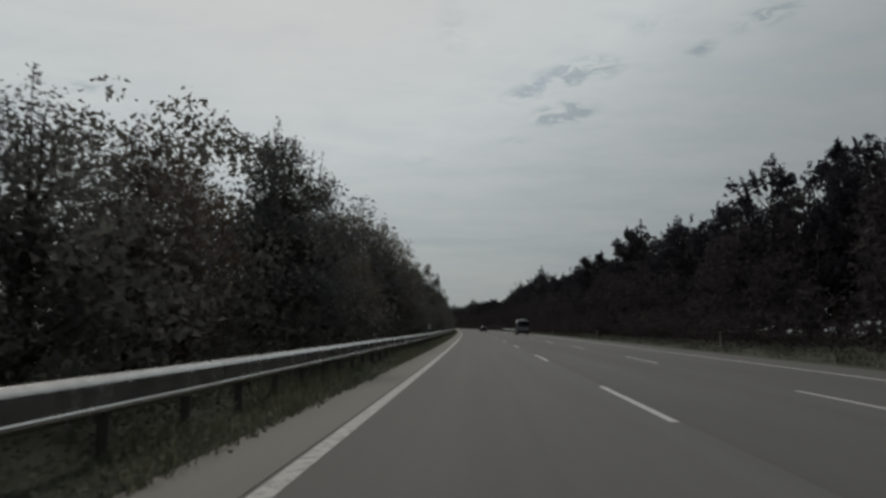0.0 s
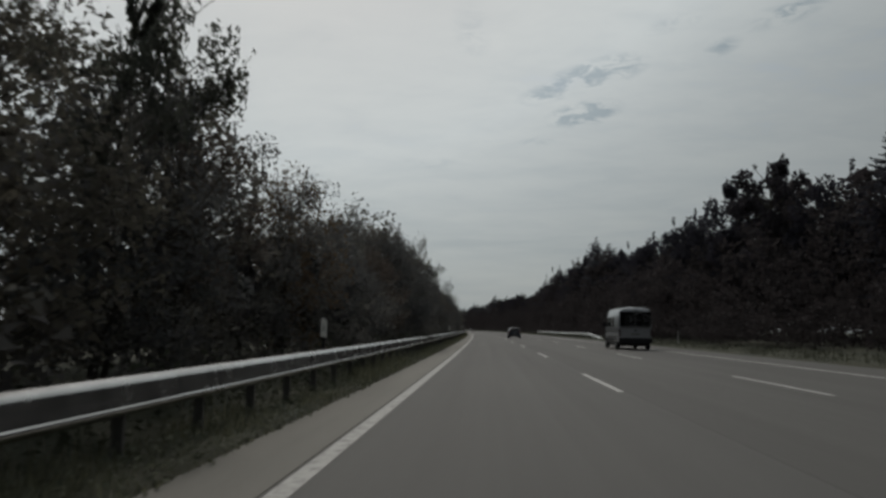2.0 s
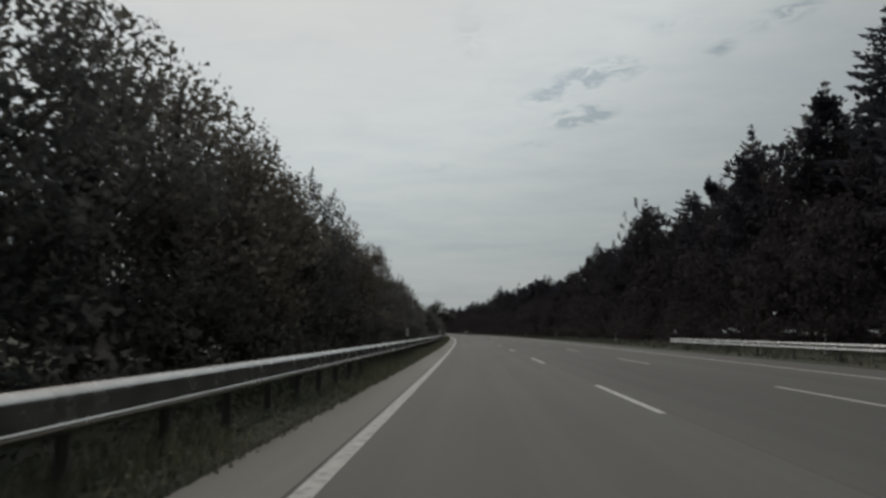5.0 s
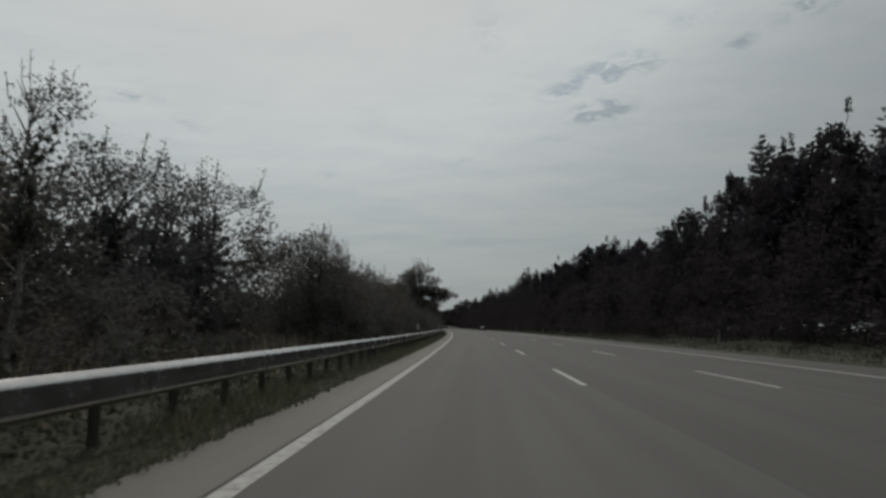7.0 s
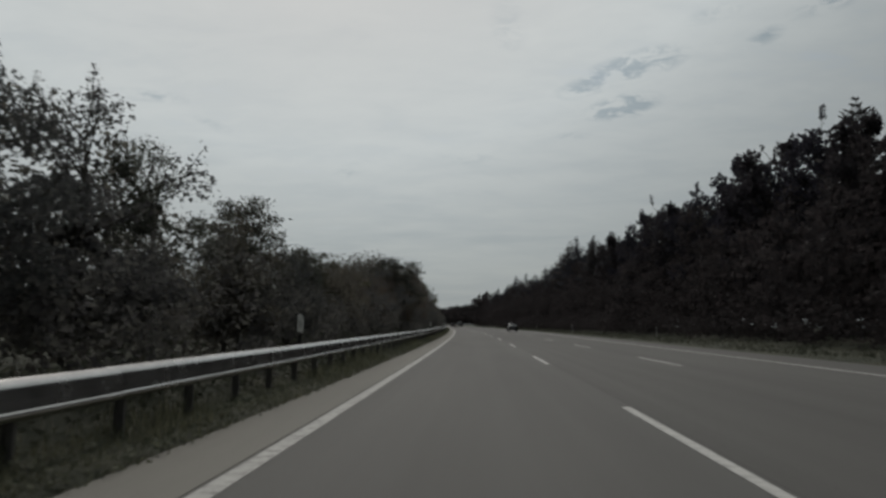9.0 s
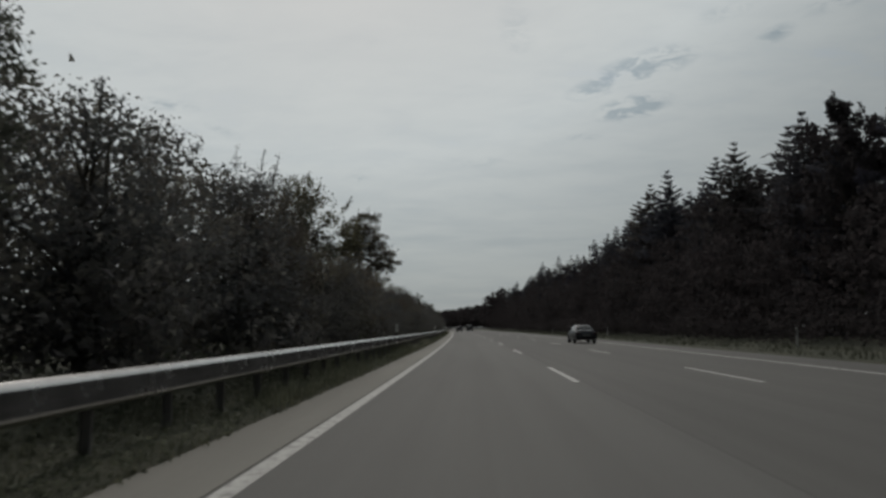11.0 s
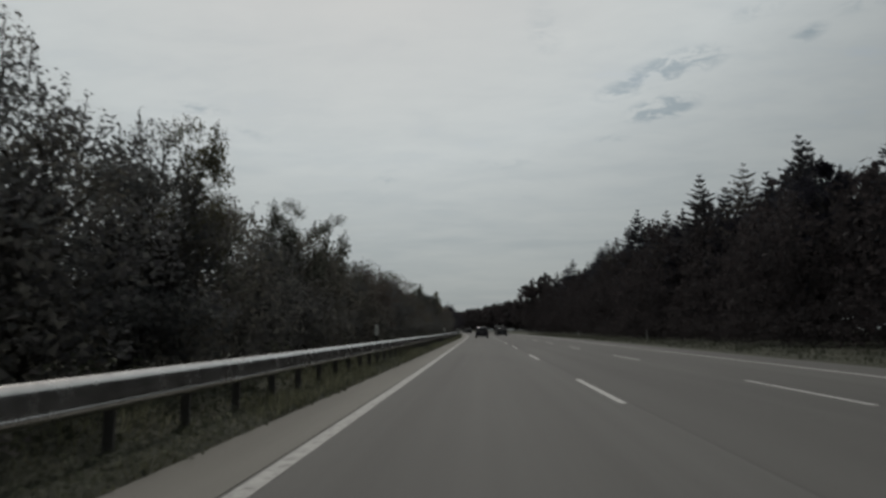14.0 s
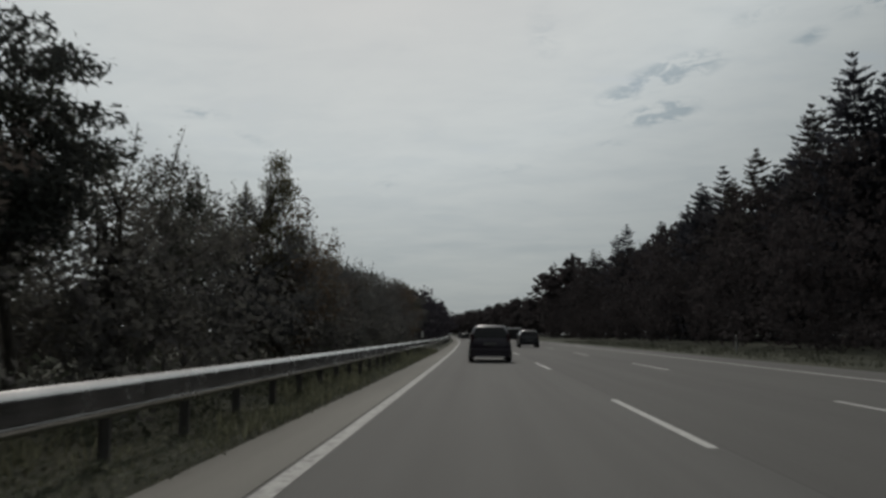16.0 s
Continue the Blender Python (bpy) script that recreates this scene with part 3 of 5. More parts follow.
def limb(V, Q, p, q, r0, r1, sag=0.0, pieces=3, wander=0.12, k=5):
    """A bent, tapered limb from p to q; gives points along it."""
    p, q = np.asarray(p, float), np.asarray(q, float)
    span = np.linalg.norm(q - p)
    pts = [p]
    for a in range(1, pieces):
        t = a / pieces
        pts.append(p + (q - p) * t + rng.normal(0, wander * span / pieces, 3) + np.array((0, 0, sag * math.sin(math.pi * t))))
    pts.append(q)
    for a in range(pieces):
        tube(V, Q, pts[a], pts[a + 1], r0 + (r1 - r0) * a / pieces, r0 + (r1 - r0) * (a + 1) / pieces, k)
    return pts


def leaves(centres, length, width, flat=0.0):
    """Pointed leaves, a triangle each, at the given centres; length and width: numbers or one a leaf."""
    n = len(centres)
    u = rng.normal(size=(n, 3))
    u[:, 2] *= 1 - flat
    u /= np.linalg.norm(u, axis=1)[:, None]
    v = np.cross(u, rng.normal(size=(n, 3)))
    v /= np.linalg.norm(v, axis=1)[:, None] + 1e-9
    size = rng.uniform(0.6, 1.3, (n, 1))
    length, width = np.reshape(length, (-1, 1)), np.reshape(width, (-1, 1))
    a, b = u * size * length / 2, v * size * width / 2
    V = np.stack([centres - a - b, centres - a + b, centres + a], 1).reshape(-1, 3)
    return V, np.arange(3 * n).reshape(n, 3)


def broadleaf(h, spread, clear, count, leaf, gappy=0.0, clumps=70, lean=0.0, stems=1, lobes=()):
    """Trunk and crown arrays of a broadleaf tree h high; clear: the height without leaves; lobes: (x, z, half width, half height, share) of each limb's foliage."""
    V, Q, centres = [], [], []
    mid = clear + (h - clear) * 0.52
    held_step = 4 if lobes else 2
    tops = []
    for k in range(stems):
        a = 2 * math.pi * k / max(stems, 1) + rng.uniform(0, 1)
        foot = np.array((0.0, 0.0, -0.3))
        out = spread * (0.16 if stems > 1 else 0.03)
        top = np.array((out * math.cos(a) + lean, out * math.sin(a), h * rng.uniform(0.78, 0.9)))
        pts = limb(V, Q, foot, top, h * (0.013 if stems == 1 else 0.010), h * 0.003, 0, 5, 0.10, 6)
        tops.append(pts)
    for k in range(clumps):
        g = rng.normal(size=3)
        g /= np.linalg.norm(g)
        r = rng.uniform(0.55, 1.0) ** 0.6
        z = mid + g[2] * r * (h - clear) * 0.48
        taper = 1.0 - 0.35 * max(0, (z - mid) / (h - mid))
        lump = 1 + 0.22 * math.sin(3.1 * g[0] + 2.0 * k % 3) + rng.uniform(-0.14, 0.14)
        c = np.array((g[0] * r * spread * taper * lump + lean * z / h, g[1] * r * spread * taper * lump, z))
        if lobes:
            lx, lz, rx, rz, _ = lobes[int(np.searchsorted(np.cumsum([q[4] for q in lobes]), (k + 0.5) / clumps))]
            r = rng.uniform(0.35, 1.0)
            c = np.array((lx + g[0] * r * rx, g[1] * r * rx, lz + g[2] * r * rz))
        centres.append(c)
        if k % held_step == 0:
            pts = np.array(tops[k % len(tops)])
            fork = float(np.clip(c[2] - 0.06 * h - 0.55 * math.hypot(c[0], c[1]), 0.5 * clear + 0.1 * h, pts[-1][2]))
            root = np.array([np.interp(fork, pts[:, 2], pts[:, j]) for j in range(3)])
            thick = h * (0.0045 if not lobes else 0.0012 + 0.0045 * (1 - fork / h))
            limb(V, Q, root, c, thick, h * 0.0010, 0.1, 3 if count > 9000 else 1, 0.16, 3)
    centres = np.array(centres)
    held = centres[::2]
    keep = held[rng.uniform(size=len(held)) >= gappy] if gappy else centres
    pick = keep[rng.integers(0, len(keep), count)]
    sig = spread * ((0.105 if clumps > 300 else 0.15) if lobes else 0.17 if gappy < 0.15 else 0.145)
    off = np.clip(rng.normal(size=(count, 3)), -1.7, 1.7)
    if gappy < 0.2:
        # tight leafy balls with a clear edge
        far = np.linalg.norm(off, axis=1)[:, None] + 1e-6
        off = off / far * np.minimum(far / 2.0, 1.0) ** 0.6 * 1.5
    off = off * np.array((sig, sig, sig * (0.55 if clumps > 300 else 0.75)))
    at_ = pick + off
    # small leaves high in the crown, larger ones in the shade below
    low = 1 - np.clip((at_[:, 2] - clear) / (h - clear), 0, 1)
    size = leaf * (0.86 + 0.75 * low) if leaf < 0.145 else leaf * np.ones(count)
    LV, LQ = leaves(at_, size, size * 0.7)
    # larger shoots deep inside
    deep = keep[rng.integers(0, len(keep), count // (6 if leaf < 0.145 or leaf > 0.2 else 12))]
    axis = np.array((lean * 0.5, 0, mid))
    big = 1.9 if leaf < 0.145 else 1.1
    IV, IQ = leaves(axis + (deep - axis) * rng.uniform(*((0.6, 0.97) if lobes else (0.1, 0.66)), (len(deep), 1)) - np.array((0, 0, 0.05 * h)), leaf * big, leaf * big * 0.75)
    LQ = np.concatenate([LQ, IQ + len(LV)])
    LV = np.concatenate([LV, IV])
    # shoots reaching up and out of the crown, with leaves along them
    held = centres[::held_step]
    high = held[np.argsort(held[:, 2])[len(held) // 4:]]
    tips = high[rng.integers(0, len(high), 44 if count > 2000 else 20)]
    tv = []
    for c in tips:
        d = c - np.array((lean * 0.6, 0, mid - 0.2 * h))
        d = d / np.linalg.norm(d) * spread * rng.uniform(0.10, 0.34)
        d[2] = abs(d[2]) * 0.9 + rng.uniform(0.05, 0.20) * spread
        limb(V, Q, c, c + d, h * 0.0020, h * 0.0010, 0, 1, 0.1, 3)
        m = 14 if count > 2000 else 4 if count > 700 else 2
        tv.append(c + d * rng.uniform(0.1, 1.05, (m, 1)) + rng.normal(0, 0.03 * spread, (m, 3)))
    TV, TQ = leaves(np.concatenate(tv), leaf * 0.8, leaf * 0.5)
    LQ = np.concatenate([LQ, TQ + len(LV)])
    LV = np.concatenate([LV, TV])
    V = np.array(V)
    k = np.array((1, 1, h / np.percentile(LV[:, 2], 99.75)))
    return (V * k, np.array(Q)), (LV * k, LQ)


def spruce(h, radius, whorls, per, sprays):
    """A spruce: whorls of spreading branches, each a feather of sprays with a rising tip."""
    V, Q = [], []
    limb(V, Q, (0, 0, -0.3), (0, 0, h * 0.99), h * 0.012, 0.012, 0, 4, 0.008, 6)
    P, U, L, W = [], [], [], []
    for k in range(whorls):
        full = rng.uniform(0.60, 1.18)
        for j in range(per):
            z = 0.04 * h + 0.955 * h * min((k + rng.uniform(-0.22, 0.22)) / (whorls - 0.6), 1.0)
            down = h - z
            rr = min(radius * rng.uniform(0.8, 1.1), 0.66 * down ** 0.82 + 0.10) * full * rng.uniform(0.65, 1.12)
            a = 2 * math.pi * (j + rng.uniform(-0.4, 0.4)) / per + k * 0.9
            low = min(1.0, down / (0.45 * h))
            out = np.array((math.cos(a), math.sin(a), 0.0))
            across = np.array((-out[1], out[0], 0.0))
            for i in range(sprays):
                f = (i + 0.6) / sprays
                lift = (0.38 - 0.88 * low) * f + (0.10 + 0.32 * low) * f * f
                c = np.array((0, 0, z)) + out * rr * f + np.array((0, 0, rr * lift))
                for side in ((-1, 1) if i < sprays - 1 else (0,)):
                    turn = side * rng.uniform(0.45, 0.95)
                    d = out * math.cos(turn) + across * math.sin(turn) + np.array((0, 0, 0.10 + 0.35 * f - 0.25 * low))
                    P.append(c)
                    U.append(d / np.linalg.norm(d))
                    L.append((0.52 - 0.22 * f) * rr * rng.uniform(0.75, 1.2) + 0.10)
                    W.append(0.038 + 0.046 * rr)
    P, U, L, W = np.array(P), np.array(U), np.array(L)[:, None], np.array(W)[:, None]
    v = np.cross(U, np.array((0, 0, 1.0)) + rng.normal(0, 0.7, (len(P), 3)))
    v /= np.linalg.norm(v, axis=1)[:, None]
    C = np.stack([P - U * L * 0.1 - v * W, P - U * L * 0.1 + v * W, P + U * L], 1).reshape(-1, 3)
    # twigs hanging below each spray
    H = np.stack([P, P + U * L * 0.7, P + U * L * 0.35 - np.array((0, 0, 1.0)) * W * 2.0], 1).reshape(-1, 3)
    C = np.concatenate([C, H])
    return (np.array(V), np.array(Q)), (C, np.arange(len(C)).reshape(-1, 3))


def pine(h, spread, count, clear=0.45):
    """A pine: a bare stem and flat plates of needles on crooked limbs."""
    V, Q = [], []
    limb(V, Q, (0, 0, -0.3), (0.3, 0.1, h * 0.97), h * 0.015, h * 0.004, 0, 5, 0.06, 6)
    C = []
    plates = 30
    for k in range(plates):
        f = k / (plates - 1)
        t = clear + (0.98 - clear) * f
        a = k * 2.4 + rng.uniform(-0.5, 0.5)
        r = spread * (0.35 + 0.85 * math.sin(math.pi * (0.18 + 0.74 * f))) * rng.uniform(0.35, 1.15)
        c = np.array((r * math.cos(a) + 0.2, r * math.sin(a), h * t))
        base = np.array((0.2, 0.05, h * (t - 0.07)))
        limb(V, Q, base, c, h * 0.004, h * 0.0012, -0.1, 2, 0.14, 4)
        n = count // plates
        C.append(c + np.clip(rng.normal(size=(n, 3)), -1.8, 1.8) * np.array((0.26, 0.26, 0.085)) * spread)
    LV, LQ = leaves(np.concatenate(C), 0.030 * h, 0.010 * h)
    return (np.array(V), np.array(Q)), (LV, LQ)


def tree_thing(name, arrays, bark, leaf, label, category="tree", group=""):
    ob = tagged(new(name), label, category, group)
    (TV, TQ), (LV, LQ) = arrays
    part_np("trunk", TV, TQ, bark, ob)
    part_np("crown", LV, LQ, leaf, ob)
    return ob


BUSHY = [broadleaf(6.0, 1.9, 0.3, 4800, 0.098, 0.0, 110, 0, 4), broadleaf(6.0, 2.2, 0.5, 4900, 0.100, 0.05, 90, 0.2, 3),
         broadleaf(6.0, 1.6, 0.2, 4400, 0.096, 0.0, 100, -0.2, 5), broadleaf(6.0, 1.8, 0.8, 4400, 0.098, 0.12, 84, 0.1, 2)]
BIRCH = [broadleaf(8.0, 1.5, 2.2, 4300, 0.105, 0.25, 70, 0.2, 1), broadleaf(8.0, 1.8, 2.6, 4000, 0.105, 0.35, 70, -0.2, 1), broadleaf(8.0, 1.7, 3.2, 1700, 0.095, 0.45, 64, 0.3, 1)]
OAK_LOBES = ((0.0, 5.6, 2.2, 1.8, 0.40), (-1.5, 4.7, 1.8, 1.3, 0.17), (2.6, 4.2, 1.2, 0.6, 0.09), (1.5, 4.4, 1.4, 1.0, 0.12), (-2.9, 4.2, 1.3, 1.0, 0.12), (0.0, 3.4, 2.4, 0.8, 0.11))
OAK_LOBES_2 = ((0.8, 11.2, 2.0, 1.1, 0.16), (-0.4, 9.9, 1.6, 1.3, 0.13), (1.5, 9.7, 2.2, 1.2, 0.18), (-0.4, 8.2, 1.6, 1.2, 0.10), (2.4, 8.3, 2.5, 1.0, 0.16), (3.3, 7.2, 2.2, 0.7, 0.12), (1.4, 6.0, 3.0, 0.9, 0.15))
OAK = [broadleaf(7.6, 3.0, 2.3, 15000, 0.105, 0.12, 310, 0.0, 1, OAK_LOBES), broadleaf(13.1, 2.7, 3.6, 15000, 0.125, 0.18, 420, 0.0, 1, OAK_LOBES_2)]
TALL = [broadleaf(16.0, 3.6, 2.5, 3000, 0.42, 0.05, 110), broadleaf(16.0, 3.1, 3.0, 2800, 0.42, 0.12, 100), broadleaf(16.0, 4.0, 2.0, 3000, 0.42, 0.14, 100)]
SPRUCE = [spruce(20.0, 3.6, 31, 8, 4), spruce(20.0, 3.2, 33, 8, 4), spruce(20.0, 4.1, 29, 8, 4)]
PINES = [pine(9.0, 1.9, 5400), pine(9.0, 1.6, 5400), pine(9.0, 2.4, 4800, 0.44), pine(9.0, 2.2, 4800, 0.48)]
SHRUB = [broadleaf(2.6, 1.3, 0.05, 760, 0.085, 0.0, 44, 0, 4), broadleaf(2.6, 1.6, 0.05, 760, 0.085, 0.05, 40, 0, 4)]
SHRUB_FAR = [broadleaf(2.6, 1.4, 0.05, 470, 0.15, 0.0, 40, 0, 4), broadleaf(2.6, 1.6, 0.05, 470, 0.15, 0.0, 40, 0, 4)]
MID = [broadleaf(16.0, 3.6, 0.8, 950, 0.48, 0.0, 90), broadleaf(16.0, 3.2, 0.8, 900, 0.48, 0.0, 90)]
LOWMID = [broadleaf(6.0, 2.2, 0.1, 1300, 0.146, 0.0, 80), broadleaf(6.0, 2.0, 0.1, 1250, 0.146, 0.0, 80)]
THICKET = [broadleaf(6.0, 2.3, 0.0, 1900, 0.15, 0.0, 80), broadleaf(6.0, 2.1, 0.0, 1900, 0.15, 0.0, 80)]
FAREST = [broadleaf(16.0, 3.8, 0.8, 240, 1.6, 0.0, 60), broadleaf(16.0, 3.4, 0.8, 240, 1.6, 0.0, 60)]
LOWEST = [broadleaf(6.0, 2.2, 0.1, 180, 0.80, 0.0, 50), broadleaf(6.0, 2.0, 0.1, 180, 0.80, 0.0, 50)]
FAR = [broadleaf(16.0, 3.8, 0.8, 520, 1.1, 0.0, 80), broadleaf(16.0, 3.4, 0.8, 500, 1.1, 0.0, 80)]
LOWFAR = [broadleaf(6.0, 2.2, 0.1, 420, 0.50, 0.0, 70), broadleaf(6.0, 2.0, 0.1, 400, 0.50, 0.0, 70)]
EDGE = [broadleaf(6.0, 2.2, 0.1, 700, 0.29, 0.0, 80), broadleaf(6.0, 2.0, 0.1, 680, 0.29, 0.0, 80)]
SPRUCE_FAR = [spruce(20.0, 3.6, 24, 6, 3), spruce(20.0, 3.1, 26, 6, 3)]

# tops of the woods along the road: metres along, height
LEFT_TOPS = [(-40, 4.2), (0, 4.1), (8, 4.3), (9.3, 4.0), (10.7, 4.3), (12.5, 3.9), (15, 5.5), (18, 5.8), (22, 5.7), (24, 4.4), (28, 4.2),
             (30, 4.9), (33, 5.2), (37, 6.2), (43, 6.5), (45, 5.0), (48, 5.2), (52, 5.3), (59, 5.7), (66, 4.5), (70, 5.0), (74, 5.6), (79, 5.8),
             (84, 5.3), (85.5, 4.8), (87, 5.3), (90, 6.0), (92, 5.4), (95, 5.2), (98, 6.0), (101, 5.0), (104, 3.6), (107, 4.0), (110, 4.3),
             (113, 5.8), (116, 6.8), (120, 7.1), (124, 6.4), (127, 6.1)]
LEFT_TOPS_2 = [(129, 5.1), (130.5, 4.9), (133.5, 5.9), (136, 5.9), (140, 7.0), (144, 6.6), (146, 5.0), (148.5, 5.3), (152, 5.9), (154.5, 6.0),
               (156.5, 4.6), (158, 4.4), (161, 5.0), (163, 4.2), (165, 4.1), (167, 5.3), (168.5, 4.3), (172, 4.9), (176, 5.8), (183, 6.6),
               (189, 6.0), (195, 5.2), (213, 5.8), (235, 4.8)]
LEFT_TOPS_3 = [(262, 3.7), (272, 4.2), (283, 3.3), (286, 3.7), (288.5, 4.7), (290.5, 4.3), (292, 3.9), (295, 4.4), (299, 4.5), (301, 4.3), (303.5, 3.9),
               (306, 3.7), (308, 4.0), (311, 4.6), (314, 3.9), (318, 3.5), (320.5, 3.5), (323.5, 4.5), (326, 4.0), (329, 3.8), (333, 3.8), (352, 3.8),
               (357, 4.4), (360, 4.8), (362.5, 4.6), (364, 3.5), (366, 3.8), (370, 3.4), (374, 3.4), (379, 3.6), (388, 3.5), (399, 5.2), (413, 5.2),
               (430, 4.6), (446, 5.1), (449, 5.5), (450.5, 4.2), (453, 4.5), (457, 4.1), (461, 4.0), (464, 3.7), (465.5, 3.4), (469, 3.7), (472, 4.2)]
LEFT_TOPS_4 = [(492, 4.1), (496, 3.8), (499, 3.1), (501.5, 3.8), (504, 4.6), (506.5, 4.0), (510, 4.5), (514, 4.0), (517, 4.1), (520, 4.4), (522, 4.0),
               (524, 4.4), (526.5, 3.9), (531, 4.2), (533, 3.9), (536, 4.6), (538, 3.6), (541, 3.8), (544, 4.6), (546, 4.0), (548, 4.6), (550.5, 3.6),
               (553, 3.7), (557, 4.7), (560, 4.1), (564, 4.4), (565.5, 3.4), (567.5, 4.6), (571, 4.7), (573, 4.0), (577, 4.0), (581, 3.8), (583, 4.5),
               (585, 3.9), (587, 4.1), (592, 3.9), (596, 4.3), (600, 4.3), (604, 4.0), (606, 3.6), (608, 4.3), (610, 4.7), (612, 4.8), (614, 4.1)]
LEFT_TOPS_5 = [(619, 3.9), (630, 4.3), (647, 4.8), (661, 5.4), (675, 6.0), (697, 6.2), (754, 7.2), (900, 6.5), (1700, 6.0)]
RIGHT_TOPS = [(-80, 15), (46, 15.4), (66, 16), (72, 13.5), (92, 14.5), (102, 16.5), (116, 16), (128, 14), (140, 16.3), (153, 15), (168, 14.4), (186, 15.5),
              (211, 16.1), (221, 17), (235, 19.5), (248, 20.5), (257, 17.7), (263, 19.8), (274, 16), (288, 18), (300, 19.5), (308, 15), (316, 17), (338, 18),
              (350, 17), (360, 15.5), (376, 13.6), (388, 15.5), (408, 16.8), (420, 17.6), (438, 17)]
RIGHT_TOPS_2 = [(455, 16), (464, 15.3), (482, 18.8), (494, 18.5), (500, 17), (512, 20), (531, 19.8), (537, 15.4), (547, 17), (560, 17.3), (570, 15), (580, 16.6),
                (600, 17.5), (608, 19), (618, 18.7), (630, 16.6), (640, 19.3), (650, 18.8), (667, 17.8), (710, 18), (760, 19), (778, 19), (790, 13), (840, 13.5), (868, 15.2), (930, 16.2), (980, 17.2), (1010, 16.0), (1060, 18.5), (1120, 16.5), (1700, 18)]


def tops(rows):
    xs, hs = zip(*rows)
    return lambda s: float(np.interp(s, xs, hs))


left_top, right_top = tops(LEFT_TOPS + LEFT_TOPS_2 + LEFT_TOPS_3 + LEFT_TOPS_4 + LEFT_TOPS_5), tops(RIGHT_TOPS + RIGHT_TOPS_2)


def behind(s, k):
    """The height that fills the view up to the first trees' tops, in a row k times as far from the lanes."""
    return 1.1 + k * (min(left_top(s - 2.4), left_top(s - 1), left_top(s), left_top(s + 1), left_top(s + 2.4)) - 1.1)


bushy = [tree_thing("broadleaf_tree", a, BARK, m, l, group="trees behind the guard rail") for a, m, l in zip(
    BUSHY, (LEAF, LEAF, LEAF_AUTUMN, LEAF),
    ("dense dark green broadleaf tree leafy down to the ground", "bushy dark green broadleaf tree with several stems",
     "slender bushy tree with brownish green leaves", "dark green broadleaf tree with loose upper twigs"))]
birches = [tree_thing("birch_tree", a, BIRCH_BARK, LEAF_LIGHT, l, group="trees behind the guard rail") for a, l in zip(
    BIRCH, ("slim birch tree with sparse pale green leaves", "airy birch tree with thin gappy crown", "nearly bare birch tree with open branches and few leaves"))]
pines = [tree_thing("pine_tree", a, BARK, PINE, "small dark pine tree with flat needle clumps", group="trees behind the guard rail") for a in PINES]
oaks = [tree_thing("oak_tree", a, BARK, LEAF, "spreading dark oak tree overhanging the guard rail", group="trees behind the guard rail") for a in OAK]
talls = [tree_thing("broadleaf_tree", a, BARK, SHADED_LEAF, "tall dark green broadleaf tree at the forest edge", group="trees beyond the hard shoulder") for a in TALL]
spruces = [tree_thing("spruce_tree", a, BARK, NEEDLE, "tall dark spruce with a pointed top and drooping branches", group="trees beyond the hard shoulder") for a in SPRUCE]
_used = set()


def stand(ob, h0, s, o, h, widen=1.0, z=0.0, facing=None):
    k = h / h0
    turn = rng.uniform(0, 6.28) if facing is None else facing - heading(s)
    m = place(s, o, z, turn, (k * widen, k * widen, k))
    if ob.name not in _used:
        _used.add(ob.name)
        ob.matrix_basis = m
        return ob
    ob2 = ob.copy()
    scene.collection.objects.link(ob2)
    ob2.matrix_basis = m
    for c in ob.children:
        c2 = c.copy()
        scene.collection.objects.link(c2)
        c2.parent = ob2
    return ob2


# row behind the rail
rng = np.random.default_rng(21)
s = -6.0
while s < 660:
    h = min(left_top(s - 0.8), left_top(s), left_top(s + 0.8)) * rng.uniform(0.97, 1.04)
    open_ground = 276 < s < 297
    if not (342 < s < 347 or 254 < s < 276 or 462.0 < s < 466.0):
        kind = rng.uniform()
        if kind < 0.93:
            stand(bushy[int(rng.integers(0, 4))], 6.0, s, (-7.2 if open_ground else -3.9) + rng.uniform(-0.4, 0.4), behind(s, 1.6) if open_ground else h, 1.0 if h > 4.8 else 1.18, 0.05)
        else:
            stand(birches[int(rng.integers(0, 2))], 8.0, s, -4.3, h * 1.06, 1.1, 0.1)
    s += rng.uniform(2.3, 3.3) if s < 620 else 5.4
stand(oaks[0], 7.6, 345.8, -3.2, 7.5, 1.0, 0.1, heading(345.8))
stand(bushy[1], 6.0, 322.8, -4.1, 4.9, 1.05, 0.05)
for bs, bh, bw in ((524.8, 4.85, 0.78), (530.0, 4.65, 0.85), (534.2, 4.6, 0.75)):
    stand(bushy[3], 6.0, bs, -3.9, bh, bw, 0.05)
stand(oaks[1], 13.1, 490.0, -9.0, 12.2, 1.0, 0.1, heading(490.0) + 0.55)
